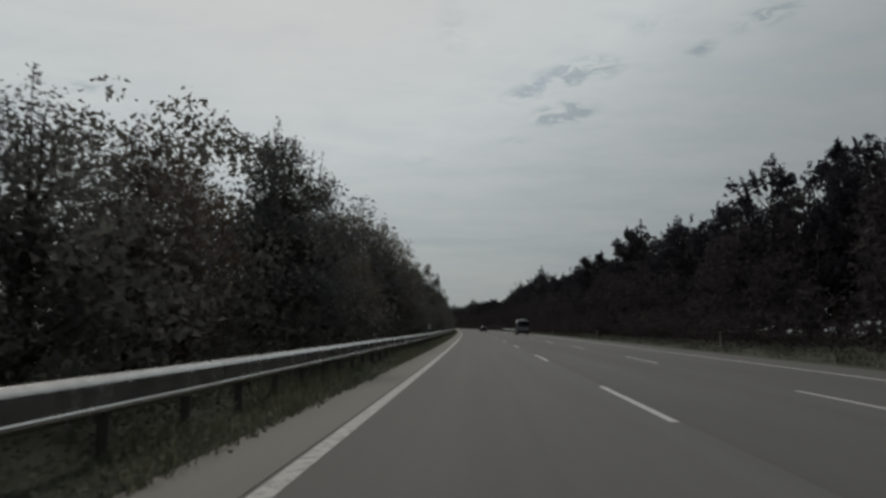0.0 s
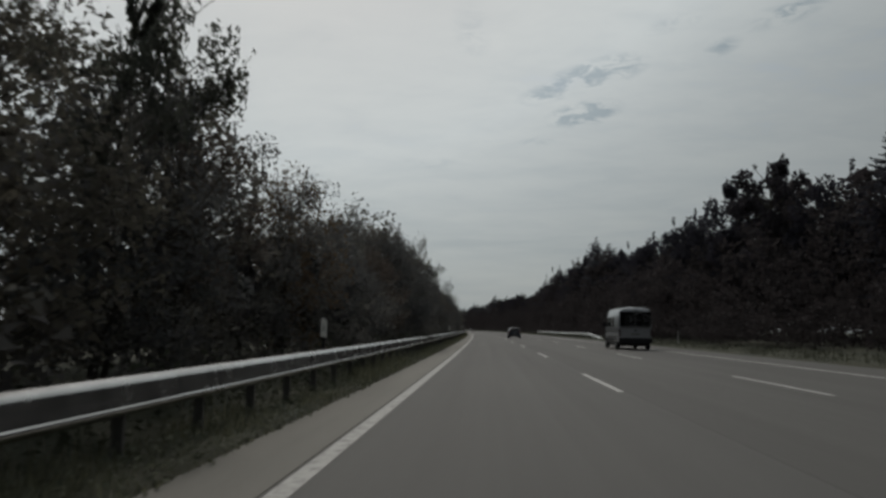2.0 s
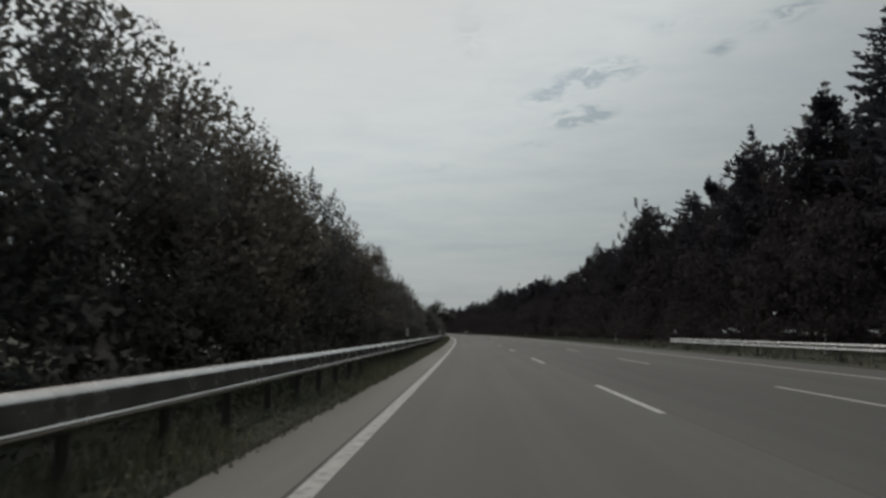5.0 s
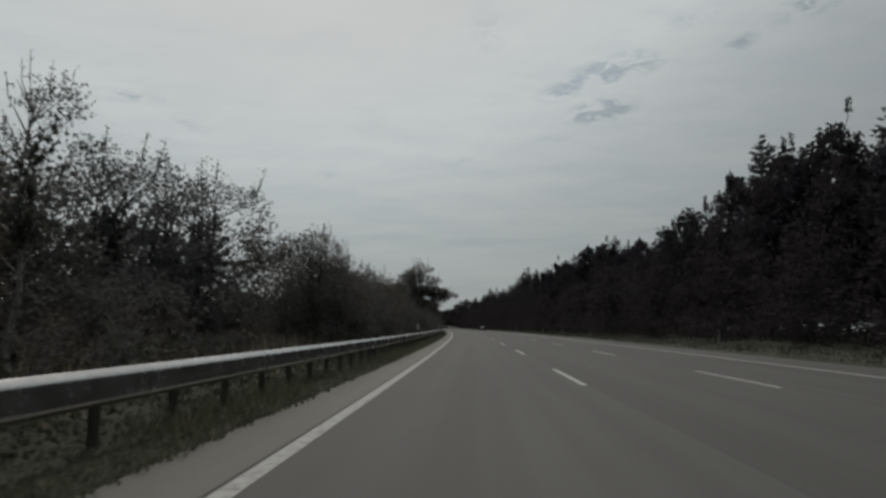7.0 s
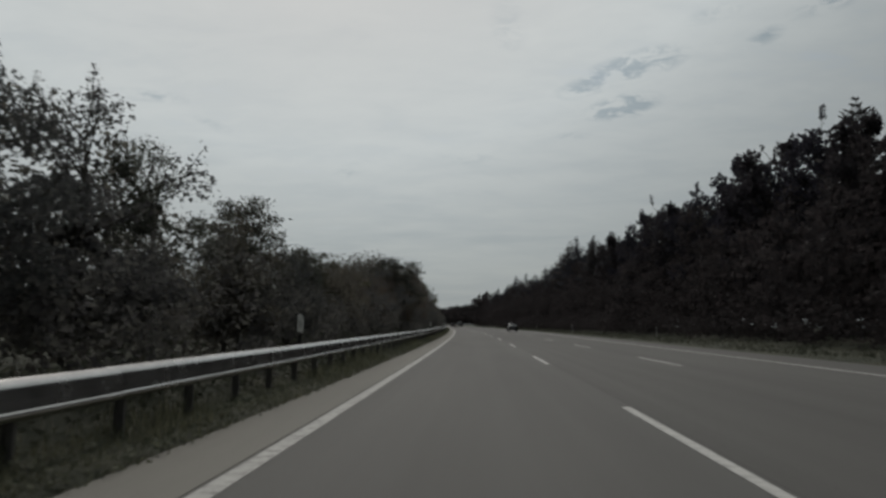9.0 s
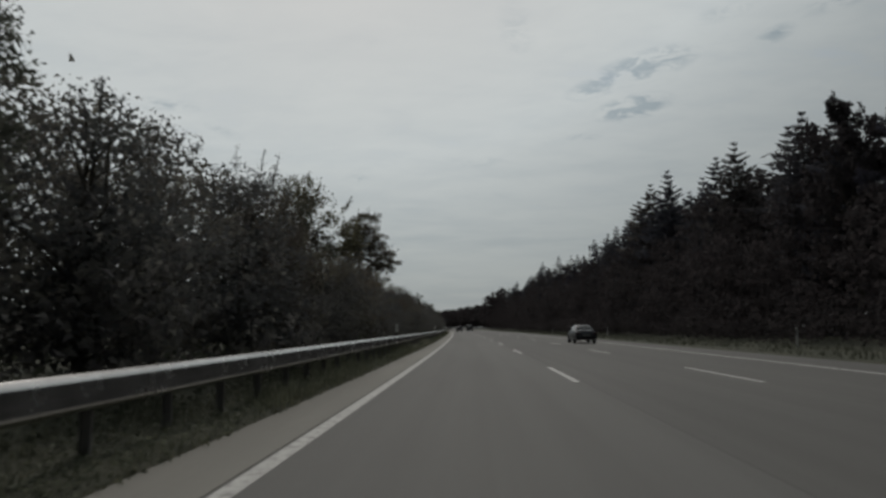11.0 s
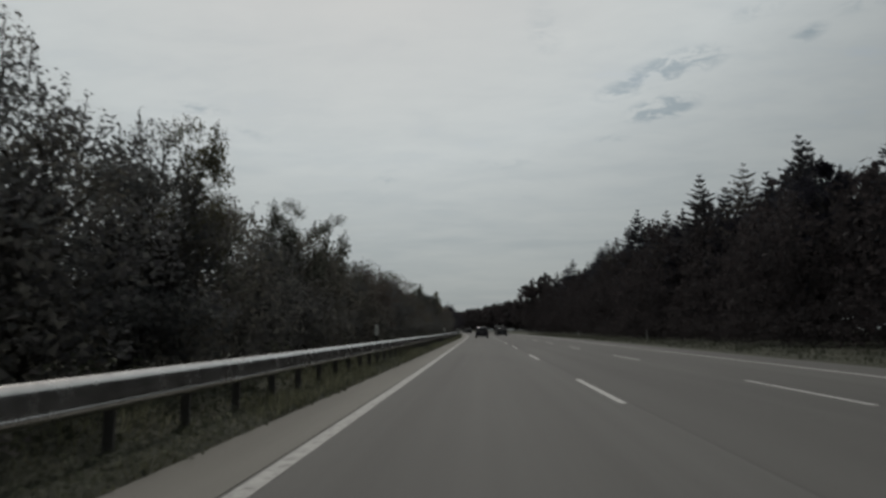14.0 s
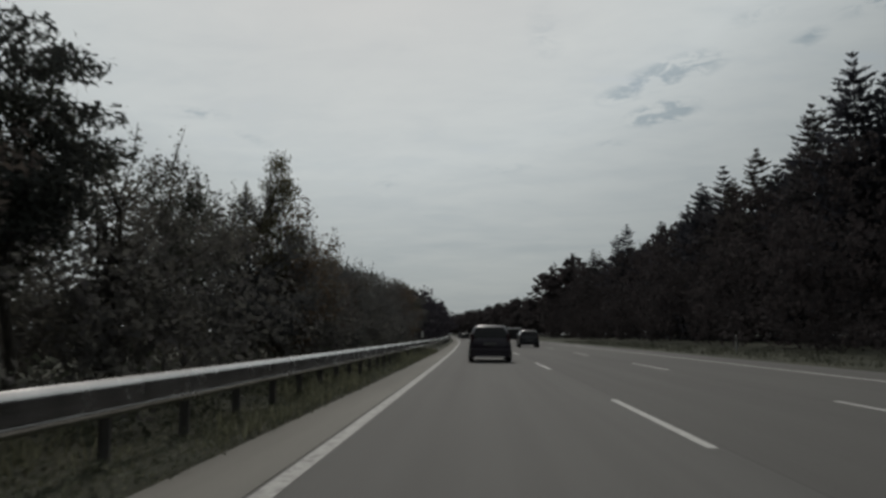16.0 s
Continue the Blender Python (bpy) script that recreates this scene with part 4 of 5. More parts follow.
for bs, bo, bh, bw in ((447.6, -4.6, 6.7, 1.2), (76.8, -4.0, 7.7, 1.05), (131.4, -3.4, 8.1, 0.4), (147.8, -3.6, 7.4, 0.85), (283.9, -5.0, 5.0, 1.0), (302.2, -4.2, 5.0, 0.8),
                       (87.2, -3.6, 7.4, 0.7), (571.5, -4.2, 5.0, 1.0), (338.4, -3.7, 4.9, 0.75), (464.0, -4.0, 4.2, 1.25), (462.6, -4.3, 4.2, 1.3), (465.3, -4.2, 3.8, 1.2), (548.0, -3.9, 5.1, 0.9), (609.9, -3.9, 5.6, 0.8),
                       (18.5, -3.9, 6.0, 0.9), (583.2, -4.0, 4.9, 0.95), (535.6, -3.9, 4.9, 0.8), (543.6, -3.9, 4.9, 0.8), (504.3, -3.8, 4.9, 0.8)):
    stand(birches[2 if bs in (283.9, 131.4, 147.8, 302.2, 464.0) else int(bs) % 2], 8.0, bs, bo, bh, bw, 0.1)
for ps, po, ph, pw in ((271.3, -10.0, 6.2, 1.2), (274.6, -10.0, 7.2, 1.25), (277.6, -10.9, 6.7, 1.2), (265.5, -10.5, 5.8, 1.2), (268.6, -10.8, 6.4, 1.25), (275.5, -10.1, 7.3, 1.2),
                       (398.5, -3.6, 5.4, 1.3), (366.2, -4.0, 4.0, 0.9), (374.3, -4.2, 3.6, 1.0), (586.4, -3.9, 4.2, 0.9), (600.3, -3.9, 4.7, 1.0)):
    stand(pines[int(ps) % 2 + (2 if ps < 300 else 0)], 9.0, ps, po, ph, pw, 0.1)

# forest edge beyond the hard shoulder
rng = np.random.default_rng(22)
s = 5.0
while s < 720:
    h = right_top(s) * rng.uniform(0.90, 1.04)
    conifer = 0.85 if s > 470 else 0.45 if 228 < s < 300 else 0.12
    o = 27 + rng.uniform(-1.5, 2.0)
    if rng.uniform() < conifer:
        stand(spruces[int(rng.integers(0, 3))], 20.0, s, o + 1, h * (0.98 if s > 470 else 1.06), 0.95, 0.5)
    else:
        stand(talls[int(rng.integers(0, 3))], 16.0, s, o, h * (0.97 if s < 470 else 0.80), 1.0, 0.5)
    s += rng.uniform(4.2, 7.2)

# single spruces that overtop the forest edge
for k, (ss, sh) in enumerate(((301.5, 20.4), (496.0, 18.6), (513.5, 21.0), (521.5, 20.8), (534.5, 16.8), (543.8, 17.9), (550.6, 17.5), (563.2, 18.0), (582.6, 16.9),
                              (642.3, 20.6), (659.5, 18.2), (668.3, 18.6), (675.7, 18.3), (712.7, 19.2), (742.2, 18.4), (765.6, 20.2))):
    stand(spruces[k % 3], 20.0, ss, 28.0, sh, 0.85 + 0.05 * (k % 4), 0.4)


rng = np.random.default_rng(23)


def woods(name, rows, mat, label):
    """Many trees in one object; rows: (arrays, nominal height, s, o, height, widening)."""
    VS, QS, n = [], [], 0
    for (trunk, crown), h0, s, o, h, widen in rows:
        for V, Q in (crown,):
            k = h / h0
            a = rng.uniform(0, 6.28)
            P = V * np.array((k * widen, k * widen, k))
            x, y = at(s, o)
            P = np.stack([P[:, 0] * math.cos(a) - P[:, 1] * math.sin(a) + x, P[:, 0] * math.sin(a) + P[:, 1] * math.cos(a) + y, P[:, 2] + 0.1], 1)
            VS.append(P)
            QS.append(Q + n)
            n += len(P)
    ob = new(name, mesh_np(name, np.concatenate(VS), np.concatenate(QS), mat))
    return tagged(ob, label, "woods", kind="stuff")


rows = [(SHRUB[int(rng.integers(0, 2))], 2.6, s + rng.uniform(-0.8, 0.8), -3.0 + rng.uniform(-0.35, 0.2), rng.uniform(1.5, 3.1) * (0.45 if 256 < s < 300 else 1.0), 1.0) for s in np.arange(-8, 640, 2.6)]
rows += [(SHRUB[int(rng.integers(0, 2))], 2.6, rng.uniform(284, 303), rng.uniform(-7.5, -4.3), rng.uniform(1.6, 2.5), 1.2) for k in range(18)]
rows += [(SHRUB_FAR[int(rng.integers(0, 2))], 2.6, s, -12.5 + rng.uniform(-1, 1), rng.uniform(2.0, 2.8), 1.8) for s in np.arange(254, 308, 2.6)]
rows += [(LOWFAR[int(rng.integers(0, 2))], 6.0, s, -12.6 + rng.uniform(-0.5, 0.5), rng.uniform(2.5, 3.0), 1.9) for s in np.arange(256, 284, 1.8)]
rows += [(LOWMID[int(rng.integers(0, 2))], 6.0, s, -11.6 + rng.uniform(-0.4, 0.4), np.interp(s, (280, 285, 288, 304), (2.9, 3.6, 5.4, 5.6)), 1.2) for s in np.arange(280, 304, 2.2)]
woods("undergrowth", rows, LEAF, "dark leafy undergrowth filling the edge behind the guard rail")
rows = [(SHRUB[int(rng.integers(0, 2))], 2.6, rng.uniform(254, 300), rng.uniform(-9.5, -3.4), rng.uniform(0.7, 1.5), 1.3) for k in range(70)]
woods("scrub", rows, LEAF_AUTUMN, "low brownish scrub and brambles on the open bank")
rows = [(LOWMID[int(rng.integers(0, 2))], 6.0, s + rng.uniform(-1, 1), -8.2 + rng.uniform(-1.0, 1.0), behind(s, 1.65) * rng.uniform(0.74, 0.84), 1.15) for s in np.arange(-4, 700, 4.6) if not 256 < s < 299]
rows += [(LOWMID[int(rng.integers(0, 2))], 6.0, s, -9.0 + rng.uniform(-0.6, 0.6), rng.uniform(3.2, 4.2), 1.3) for s in np.arange(281, 302, 3.0)]
rows += [(LOWEST[int(rng.integers(0, 2))], 6.0, s, -16 + rng.uniform(-1.5, 1.5), rng.uniform(2.6, 3.6) * (0.6 if 254 < s < 304 else 1.0), 1.9) for s in np.arange(-10, 700, 5.0)]
rows += [(THICKET[int(rng.integers(0, 2))], 6.0, s, -6.2 + rng.uniform(-0.4, 0.4), behind(s, 1.42) * rng.uniform(0.86, 0.93), 1.18) for s in np.arange(-6, 640, 2.6) if not 254 < s < 300]
rows += [(SHRUB_FAR[int(rng.integers(0, 2))], 2.6, s, -5.5 + rng.uniform(-0.4, 0.4), rng.uniform(1.9, 2.5), 1.3) for s in np.arange(-6, 640, 2.4) if not 254 < s < 300]
woods("woods", rows, LEAF, "dark mixed woods behind the first trees of the median")
rows = [(LOWFAR[int(rng.integers(0, 2))], 6.0, s, -4.2 + rng.uniform(-0.8, 0.5), left_top(s) * rng.uniform(0.7, 1.1), 1.2) for s in np.arange(662, 860, 4.5)]
rows += [(LOWEST[int(rng.integers(0, 2))], 6.0, s, -4.2 + rng.uniform(-0.8, 0.5), left_top(s) * rng.uniform(0.7, 1.1), 1.3) for s in np.arange(860, 1320, 5.5)]
rows += [(LOWEST[int(rng.integers(0, 2))], 6.0, s, -9 + rng.uniform(-1, 1), left_top(s) * rng.uniform(0.9, 1.3), 1.3) for s in np.arange(700, 1320, 8)]
woods("woods", rows, SHADED_LEAF, "dark woods along the guard rail in the distance")
rows = [(EDGE[int(rng.integers(0, 2))], 6.0, s + rng.uniform(-1, 1), 21.0 + rng.uniform(-1.3, 1.5), rng.uniform(3.5, 9.5), 0.9) for s in np.arange(8, 760, 4.5)]
rows += [(SHRUB_FAR[int(rng.integers(0, 2))], 2.6, s + rng.uniform(-1, 1), 20.0 + rng.uniform(-1.0, 1.0), rng.uniform(1.8, 3.6), 1.5) for s in np.arange(12, 640, 3.4)]
rows += [(FAR[int(rng.integers(0, 2))], 16.0, s, 31.5 + rng.uniform(-1, 2), right_top(s) * rng.uniform(0.80, 0.95), 1.2) for s in np.arange(10, 760, 7.5)]
rows += [(SHRUB_FAR[int(rng.integers(0, 2))], 2.6, s + rng.uniform(-1, 1), 23.4 + rng.uniform(-0.8, 0.8), rng.uniform(2.0, 3.4), 1.7) for s in np.arange(12, 640, 4.6)]
rows += [(MID[int(rng.integers(0, 2))], 16.0, s, 24.5 + rng.uniform(-1, 1.5), right_top(s) * rng.uniform(0.55, 0.8), 0.9) for s in np.arange(12, 760, 6.5)]
rows += [(FAREST[int(rng.integers(0, 2))], 16.0, s, 26 + rng.uniform(-2, 2), right_top(s) * rng.uniform(0.8, 1.0), 1.3) for s in np.arange(760, 1500, 8)]
rows += [(FAREST[int(rng.integers(0, 2))], 16.0, s, 40 + rng.uniform(-2, 2), right_top(s) * rng.uniform(0.9, 1.05), 1.2) for s in np.arange(700, 1500, 10)]
rows += [(FAREST[int(rng.integers(0, 2))], 16.0, s, 36 + rng.uniform(-1, 1), right_top(s) * rng.uniform(0.72, 0.88), 1.3) for s in np.arange(5, 720, 5.0)]
woods("woods", rows, SHADED_LEAF, "dark broadleaf forest filling the far side of the motorway")
rows = [(SPRUCE_FAR[int(rng.integers(0, 2))], 20.0, s + rng.uniform(-3, 3), 31 + rng.uniform(-2, 5), right_top(s) * rng.uniform(0.92, 1.08), 1.0) for s in np.arange(475, 1480, 11)]
rows += [(SPRUCE_FAR[int(rng.integers(0, 2))], 20.0, s, 31 + rng.uniform(-2, 3), right_top(s) * rng.uniform(0.85, 1.02), 1.0) for s in np.arange(220, 460, 17)]
woods("woods", rows, NEEDLE, "dark spruce tops rising behind the forest edge")


# ---- grass ----
rng = np.random.default_rng(24)


def creep(s):
    """How far the grass has grown over the margin strip."""
    return np.interp(s, (0, 60, 100, 170, 240, 330, 365, 430, 600), (0.11, 0.10, 0.0, 0.0, 0.08, 0.07, 0.03, 0.02, 0.0))


def grass(name, n, s_from, s_to, o_from, o_to, h_lo, h_hi, width, mat, label):
    s, o = rng.uniform(s_from, s_to, n), rng.uniform(o_from, o_to, n)
    o = o + np.where(o < 0, creep(s) * np.clip((o + 1.6) / 0.6, 0, 1), 0)
    x, y = at(s, o)
    z = np.interp(o, ground_o, ground_z) - 0.02
    z = np.where((o > -0.95) & (o < 0), 0.0, z)
    h = rng.uniform(h_lo, h_hi, n) * (0.65 + 0.5 * np.sin(s * 0.37 + np.sin(s * 1.3) + o * 2))
    h = np.maximum(h, h_lo * 0.5)
    a = rng.uniform(0, 6.28, n)
    ux, uy = np.cos(a), np.sin(a)
    bend = rng.uniform(0.1, 0.5, n) * h
    b = rng.uniform(0, 6.28, n)
    bx, by = np.cos(b) * bend, np.sin(b) * bend
    w = width * rng.uniform(0.6, 1.4, n)
    V = np.stack([np.stack([x - ux * w, y - uy * w, z], 1), np.stack([x + ux * w, y + uy * w, z], 1),
                  np.stack([x + bx, y + by, z + h], 1)], 1).reshape(-1, 3)
    return tagged(new(name, mesh_np(name, V, np.arange(3 * n).reshape(n, 3), mat)), label, "grass", kind="stuff")


grass("grass", 110000, -2, 640, -1.62, -0.93, 0.06, 0.24, 0.010, GRASS, "long unmown grass below and behind the guard rail")
grass("grass", 60000, 8, 700, 14.4, 19.5, 0.08, 0.30, 0.030, GRASS_DARK, "mown grass verge beyond the hard shoulder")


def ground_cover(n, s_from, s_to, o_from, o_to, size, top, mat, label):
    """Low leafy plants close to the ground, thicker towards o_from, with a ragged edge at o_to."""
    s = rng.uniform(s_from, s_to, n)
    edge = o_to + creep(s) - 0.16 * (0.5 + 0.5 * np.sin(s * 2.1 + 2 * np.sin(s * 0.7))) * rng.uniform(0, 1, n)
    o = o_from + (edge - o_from) * rng.uniform(0, 1, n) ** 0.8
    x, y = at(s, o)
    lump = 0.5 + 0.5 * np.sin(s * 1.7 + np.sin(s * 0.43) * 3 + o * 4)
    z = np.where((o > -0.95) & (o < 0), 0.0, np.interp(o, ground_o, ground_z)) + 0.01 + rng.uniform(0, 1, n) ** 2 * top * (0.35 + lump)
    V, Q = leaves(np.stack([x, y, z], 1), size, size * 0.7, 0.3)
    return tagged(new("ground_cover", mesh_np("ground_cover", V, Q, mat)), label, "weeds", kind="stuff")


ground_cover(110000, -2, 640, -1.9, -0.86, 0.055, 0.14, GRASS, "low green weeds and clover under the guard rail")
# brambles in a darker green that includes the shade behind the posts
ground_cover(95000, -2, 640, -3.3, -1.72, 0.085, 0.62, GRASS_DARK, "brambles and nettles close behind the guard rail posts, coloured dark for the shade there")
grass("grass", 48000, -2, 425, -1.75, -1.12, 0.12, 0.34, 0.010, GRASS, "uncut grass standing round the guard rail posts")
grass("grass", 26000, 425, 528, -2.4, -1.0, 0.14, 0.38, 0.010, GRASS, "tall green grass growing up to the guard rail")
for s_a, s_b, n in ((528, 640, 30000), (156, 182, 7000)):
    grass("grass", n, s_a, s_b, -2.9, -0.96, 0.10, 0.30, 0.011, GRASS_PALE, "lush pale green grass below the guard rail")
grass("weeds", 3500, 457, 476, -2.0, -1.0, 0.15, 0.40, 0.009, DRY, "pale flowering weeds in front of the guard rail posts")
grass("weeds", 2500, 278, 297, -6.5, -2.4, 0.3, 0.8, 0.010, DRY, "pale dry stalks on the open bank")
grass("weeds", 26000, -2, 640, -2.2, -1.02, 0.08, 0.26, 0.006, DRY, "pale dry seed heads and weeds in the verge")
# ---- vehicles ----
def loft(rings, cap=True):
    bm = bmesh.new()
    made = [[bm.verts.new(p) for p in r] for r in rings]
    n = len(made[0])
    for a, b in zip(made, made[1:]):
        for k in range(n):
            j = (k + 1) % n
            bm.faces.new((a[k], a[j], b[j], b[k]))
    if cap:
        bm.faces.new(made[0][::-1])
        bm.faces.new(made[-1])
    return bm


def body_ring(y, w, zb, zt, shoulder=0.72, crown=0.03):
    """A closed section of a car's lower body at y."""
    h = zt - zb
    half = [(w * 0.80, zb), (w * 0.95, zb + 0.06 * h), (w * 0.985, zb + 0.25 * h), (w, zb + 0.5 * h), (w * 0.985, zb + shoulder * h),
            (w * 0.95, zt - 0.06 * h), (w * 0.86, zt - 0.01 * h), (w * 0.45, zt + crown)]
    return [(x, y, z) for x, z in half] + [(-x, y, z) for x, z in reversed(half)]


def interp_rows(rows, z):
    zs = [r[0] for r in rows]
    return [float(np.interp(z, zs, [r[k] for r in rows])) for k in (1, 2, 3)]


def cabin_ring(z, y0, y1, w):
    c = min(0.16, w * 0.25)
    pts = []
    for k in range(5):
        x = -w + c + (2 * w - 2 * c) * k / 4
        pts.append((x, y0 + 0.05 * (x / w) ** 2, z))
    pts += [(w - 0.25 * c, y0 + 0.05 + 0.3 * c, z), (w, y0 + 0.05 + c, z)]
    pts += [(w * 1.012, y0 + (y1 - y0) * f, z) for f in (0.3, 0.5, 0.7)]
    pts += [(w, y1 - 0.08 - c, z), (w - 0.25 * c, y1 - 0.06 - 0.3 * c, z)]
    for k in range(5):
        x = w - c - (2 * w - 2 * c) * k / 4
        pts.append((x, y1 - 0.10 * (x / w) ** 2, z))
    pts += [(-w + 0.25 * c, y1 - 0.06 - 0.3 * c, z), (-w, y1 - 0.08 - c, z)]
    pts += [(-w * 1.012, y0 + (y1 - y0) * f, z) for f in (0.7, 0.5, 0.3)]
    pts += [(-w, y0 + 0.05 + c, z), (-w + 0.25 * c, y0 + 0.05 + 0.3 * c, z)]
    return pts


def end_pane(rows, z0, z1, inset, front):
    """The rear or front window: a curved sheet 6 mm proud of the cabin."""
    bm = bmesh.new()
    grid = []
    for k in range(6):
        z = z0 + (z1 - z0) * k / 5
        y0, y1, w = interp_rows(rows, z)
        row = []
        for j in range(7):
            x = (w - inset) * (j / 3 - 1) * (0.97 if k in (0, 5) else 1.0)
            y = y1 - 0.10 * (x / w) ** 2 + 0.02 if front else y0 + 0.05 * (x / w) ** 2 - 0.014
            row.append(bm.verts.new((x, y, z)))
        grid.append(row)
    for a, b in zip(grid, grid[1:]):
        for j in range(6):
            bm.faces.new((a[j], a[j + 1], b[j + 1], b[j]))
    return bm


def side_pane(rows, z0, z1, f0, f1, side, slant=0.0):
    """A side window between the fractions f0 and f1 of the cabin's length."""
    bm = bmesh.new()
    grid = []
    for k in range(4):
        t = k / 3
        z = z0 + (z1 - z0) * t
        y0, y1, w = interp_rows(rows, z)
        row = [bm.verts.new((side * (w * 1.012 + 0.012), y0 + (y1 - y0) * (f0 + (f1 - f0) * j / 3 + slant * t * (1 if j == 0 else 0)), z)) for j in range(4)]
        grid.append(row)
    for a, b in zip(grid, grid[1:]):
        for j in range(3):
            bm.faces.new((a[j], a[j + 1], b[j + 1], b[j]))
    return bm


def wheel(parent, x, y, r, side, name="wheel"):
    tyre = bmesh.new()
    rings = []
    for dx, rr in ((-0.10, r * 0.72), (-0.10, r * 0.93), (-0.07, r), (0.07, r), (0.10, r * 0.93), (0.10, r * 0.66)):
        rings.append([(x + side * dx, y + rr * math.cos(a * math.pi / 10), r + rr * math.sin(a * math.pi / 10)) for a in range(20)])
    tyre.free()
    w = part(name, loft(rings), TYRE, parent, "black rubber tyre on its wheel", True)
    rim = bmesh.new()
    bmesh.ops.create_cone(rim, segments=20, radius1=r * 0.64, radius2=r * 0.60, depth=0.03, cap_ends=True,
                          matrix=Matrix.Translation((x + side * 0.095, y, r)) @ Matrix.Rotation(side * math.pi / 2, 4, "Y"))
    rr = part("rim", rim, RIM, w, "grey alloy rim")
    # solid dark plates imitate the shaded gaps between the spokes
    sp = bmesh.new()
    for k in range(5):
        a = k * 2 * math.pi / 5
        m = Matrix.Translation((x + side * 0.113, y, r)) @ Matrix.Rotation(a, 4, "X") @ Matrix.Translation((0, 0, r * 0.42)) @ Matrix.Diagonal((0.008, r * 0.17, r * 0.26, 1))
        bmesh.ops.create_cube(sp, size=1.0, matrix=m)
    part("rim_opening", sp, BLACK_PLASTIC, w)
    return rr


def arch(parent, x, y, r, side):
    # flat dark sheet on the flank in place of the shaded wheel well
    bm = bmesh.new()
    outer, inner = [], []
    for k in range(13):
        a = math.pi * (k / 12 * 1.16 - 0.08)
        outer.append(bm.verts.new((x, y + 1.19 * r * math.cos(a), r + 1.19 * r * math.sin(a))))
        inner.append(bm.verts.new((x, y + 0.2 * r * math.cos(a), r + 0.2 * r * math.sin(a))))
    for k in range(12):
        bm.faces.new((outer[k], outer[k + 1], inner[k + 1], inner[k]))
    part("wheel_arch", bm, BLACK_PLASTIC, parent, "flat dark sheet for the shade inside the wheel arch")


def car(name, label, category, paint, lower, cabin, wheelbase, rear_axle, r, windows, rear_pane, front_pane,
        lights, lens, plate_z, w_body, bumper, trim=None, group="vehicles on the motorway", back=REAR_GLASS):
    ob = tagged(new(name), label, category, group)
    part("body", loft([body_ring(*q) for q in lower]), paint, ob, smooth=True)
    cab = part("cabin", loft([cabin_ring(*q) for q in cabin]), paint, ob, "painted roof and window pillars", True)
    if rear_pane:
        part("rear_window", end_pane(cabin, *rear_pane, 0.10, False), back, cab, "dark rear window")
    if front_pane:
        part("windscreen", end_pane(cabin, *front_pane, 0.10, True), GLASS, cab, "dark windscreen")
    for side in (-1, 1):
        for z0, z1, f0, f1, sl in windows:
            part("side_window", side_pane(cabin, z0, z1, f0, f1, side, sl), GLASS, cab, "dark side window")
        for k, y in enumerate((rear_axle, rear_axle + wheelbase)):
            arch(ob, side * (w_body + 0.006), y, r, side)
            wheel(ob, side * (w_body - 0.085), y, r, side)
        x, z, lw, lh, y = lights
        part("tail_light", boxed(side * x - lw / 2, side * x + lw / 2, y - 0.02, y + 0.16, z - lh / 2, z + lh / 2, bevel=0.02), lens, ob, "red tail light")
        y0, y1, w = interp_rows(cabin, cabin[0][0] + 0.08)
        my = y0 + (y1 - y0) * 0.80
        mz = cabin[0][0] + 0.10
        part("door_mirror", boxed(side * (w + 0.03), side * (w + 0.22), my, my + 0.10, mz - 0.02, mz + 0.12, bevel=0.025), BLACK_PLASTIC, ob)
        # door seams and handles
        for f in (0.40, 0.66):
            yy = y0 + (y1 - y0) * f
            part("door_handle", boxed(side * w_body - 0.012, side * w_body + 0.022, yy, yy + 0.16, cabin[0][0] - 0.16, cabin[0][0] - 0.13, bevel=0.006), paint, ob)
    bx, by, bz0, bz1 = bumper
    part("rear_bumper", boxed(-bx, bx, by, by + 0.25, bz0, bz1, bevel=0.05), trim or paint, ob, "rear bumper")
    plate = part("number_plate", boxed(-0.25, 0.25, by - 0.026, by - 0.012 + 0.02, plate_z - 0.055, plate_z + 0.055, bevel=0.004), PLATE, ob, "pale number plate")
    part("plate_bar", boxed(-0.20, 0.20, by - 0.030, by - 0.0265, plate_z - 0.022, plate_z + 0.022), PLATE_BAR, plate)
    part("exhaust", boxed(-w_body * 0.62, -w_body * 0.52, by + 0.02, by + 0.30, 0.20, 0.26, bevel=0.02), POST_STEEL, ob)
    part("underbody", boxed(-w_body * 0.82, w_body * 0.82, 0.35, lower[-1][0] - 0.35, 0.235, lower[2][2] + 0.07), BLACK_PLASTIC, ob, "dark underbody")
    return ob


# dark hatchback with its brake lights on
hatch_cabin = [(0.90, 0.05, 2.95, 0.775), (1.12, 0.16, 2.50, 0.690), (1.33, 0.30, 2.08, 0.600), (1.41, 0.40, 1.92, 0.560), (1.445, 0.62, 1.68, 0.46)]
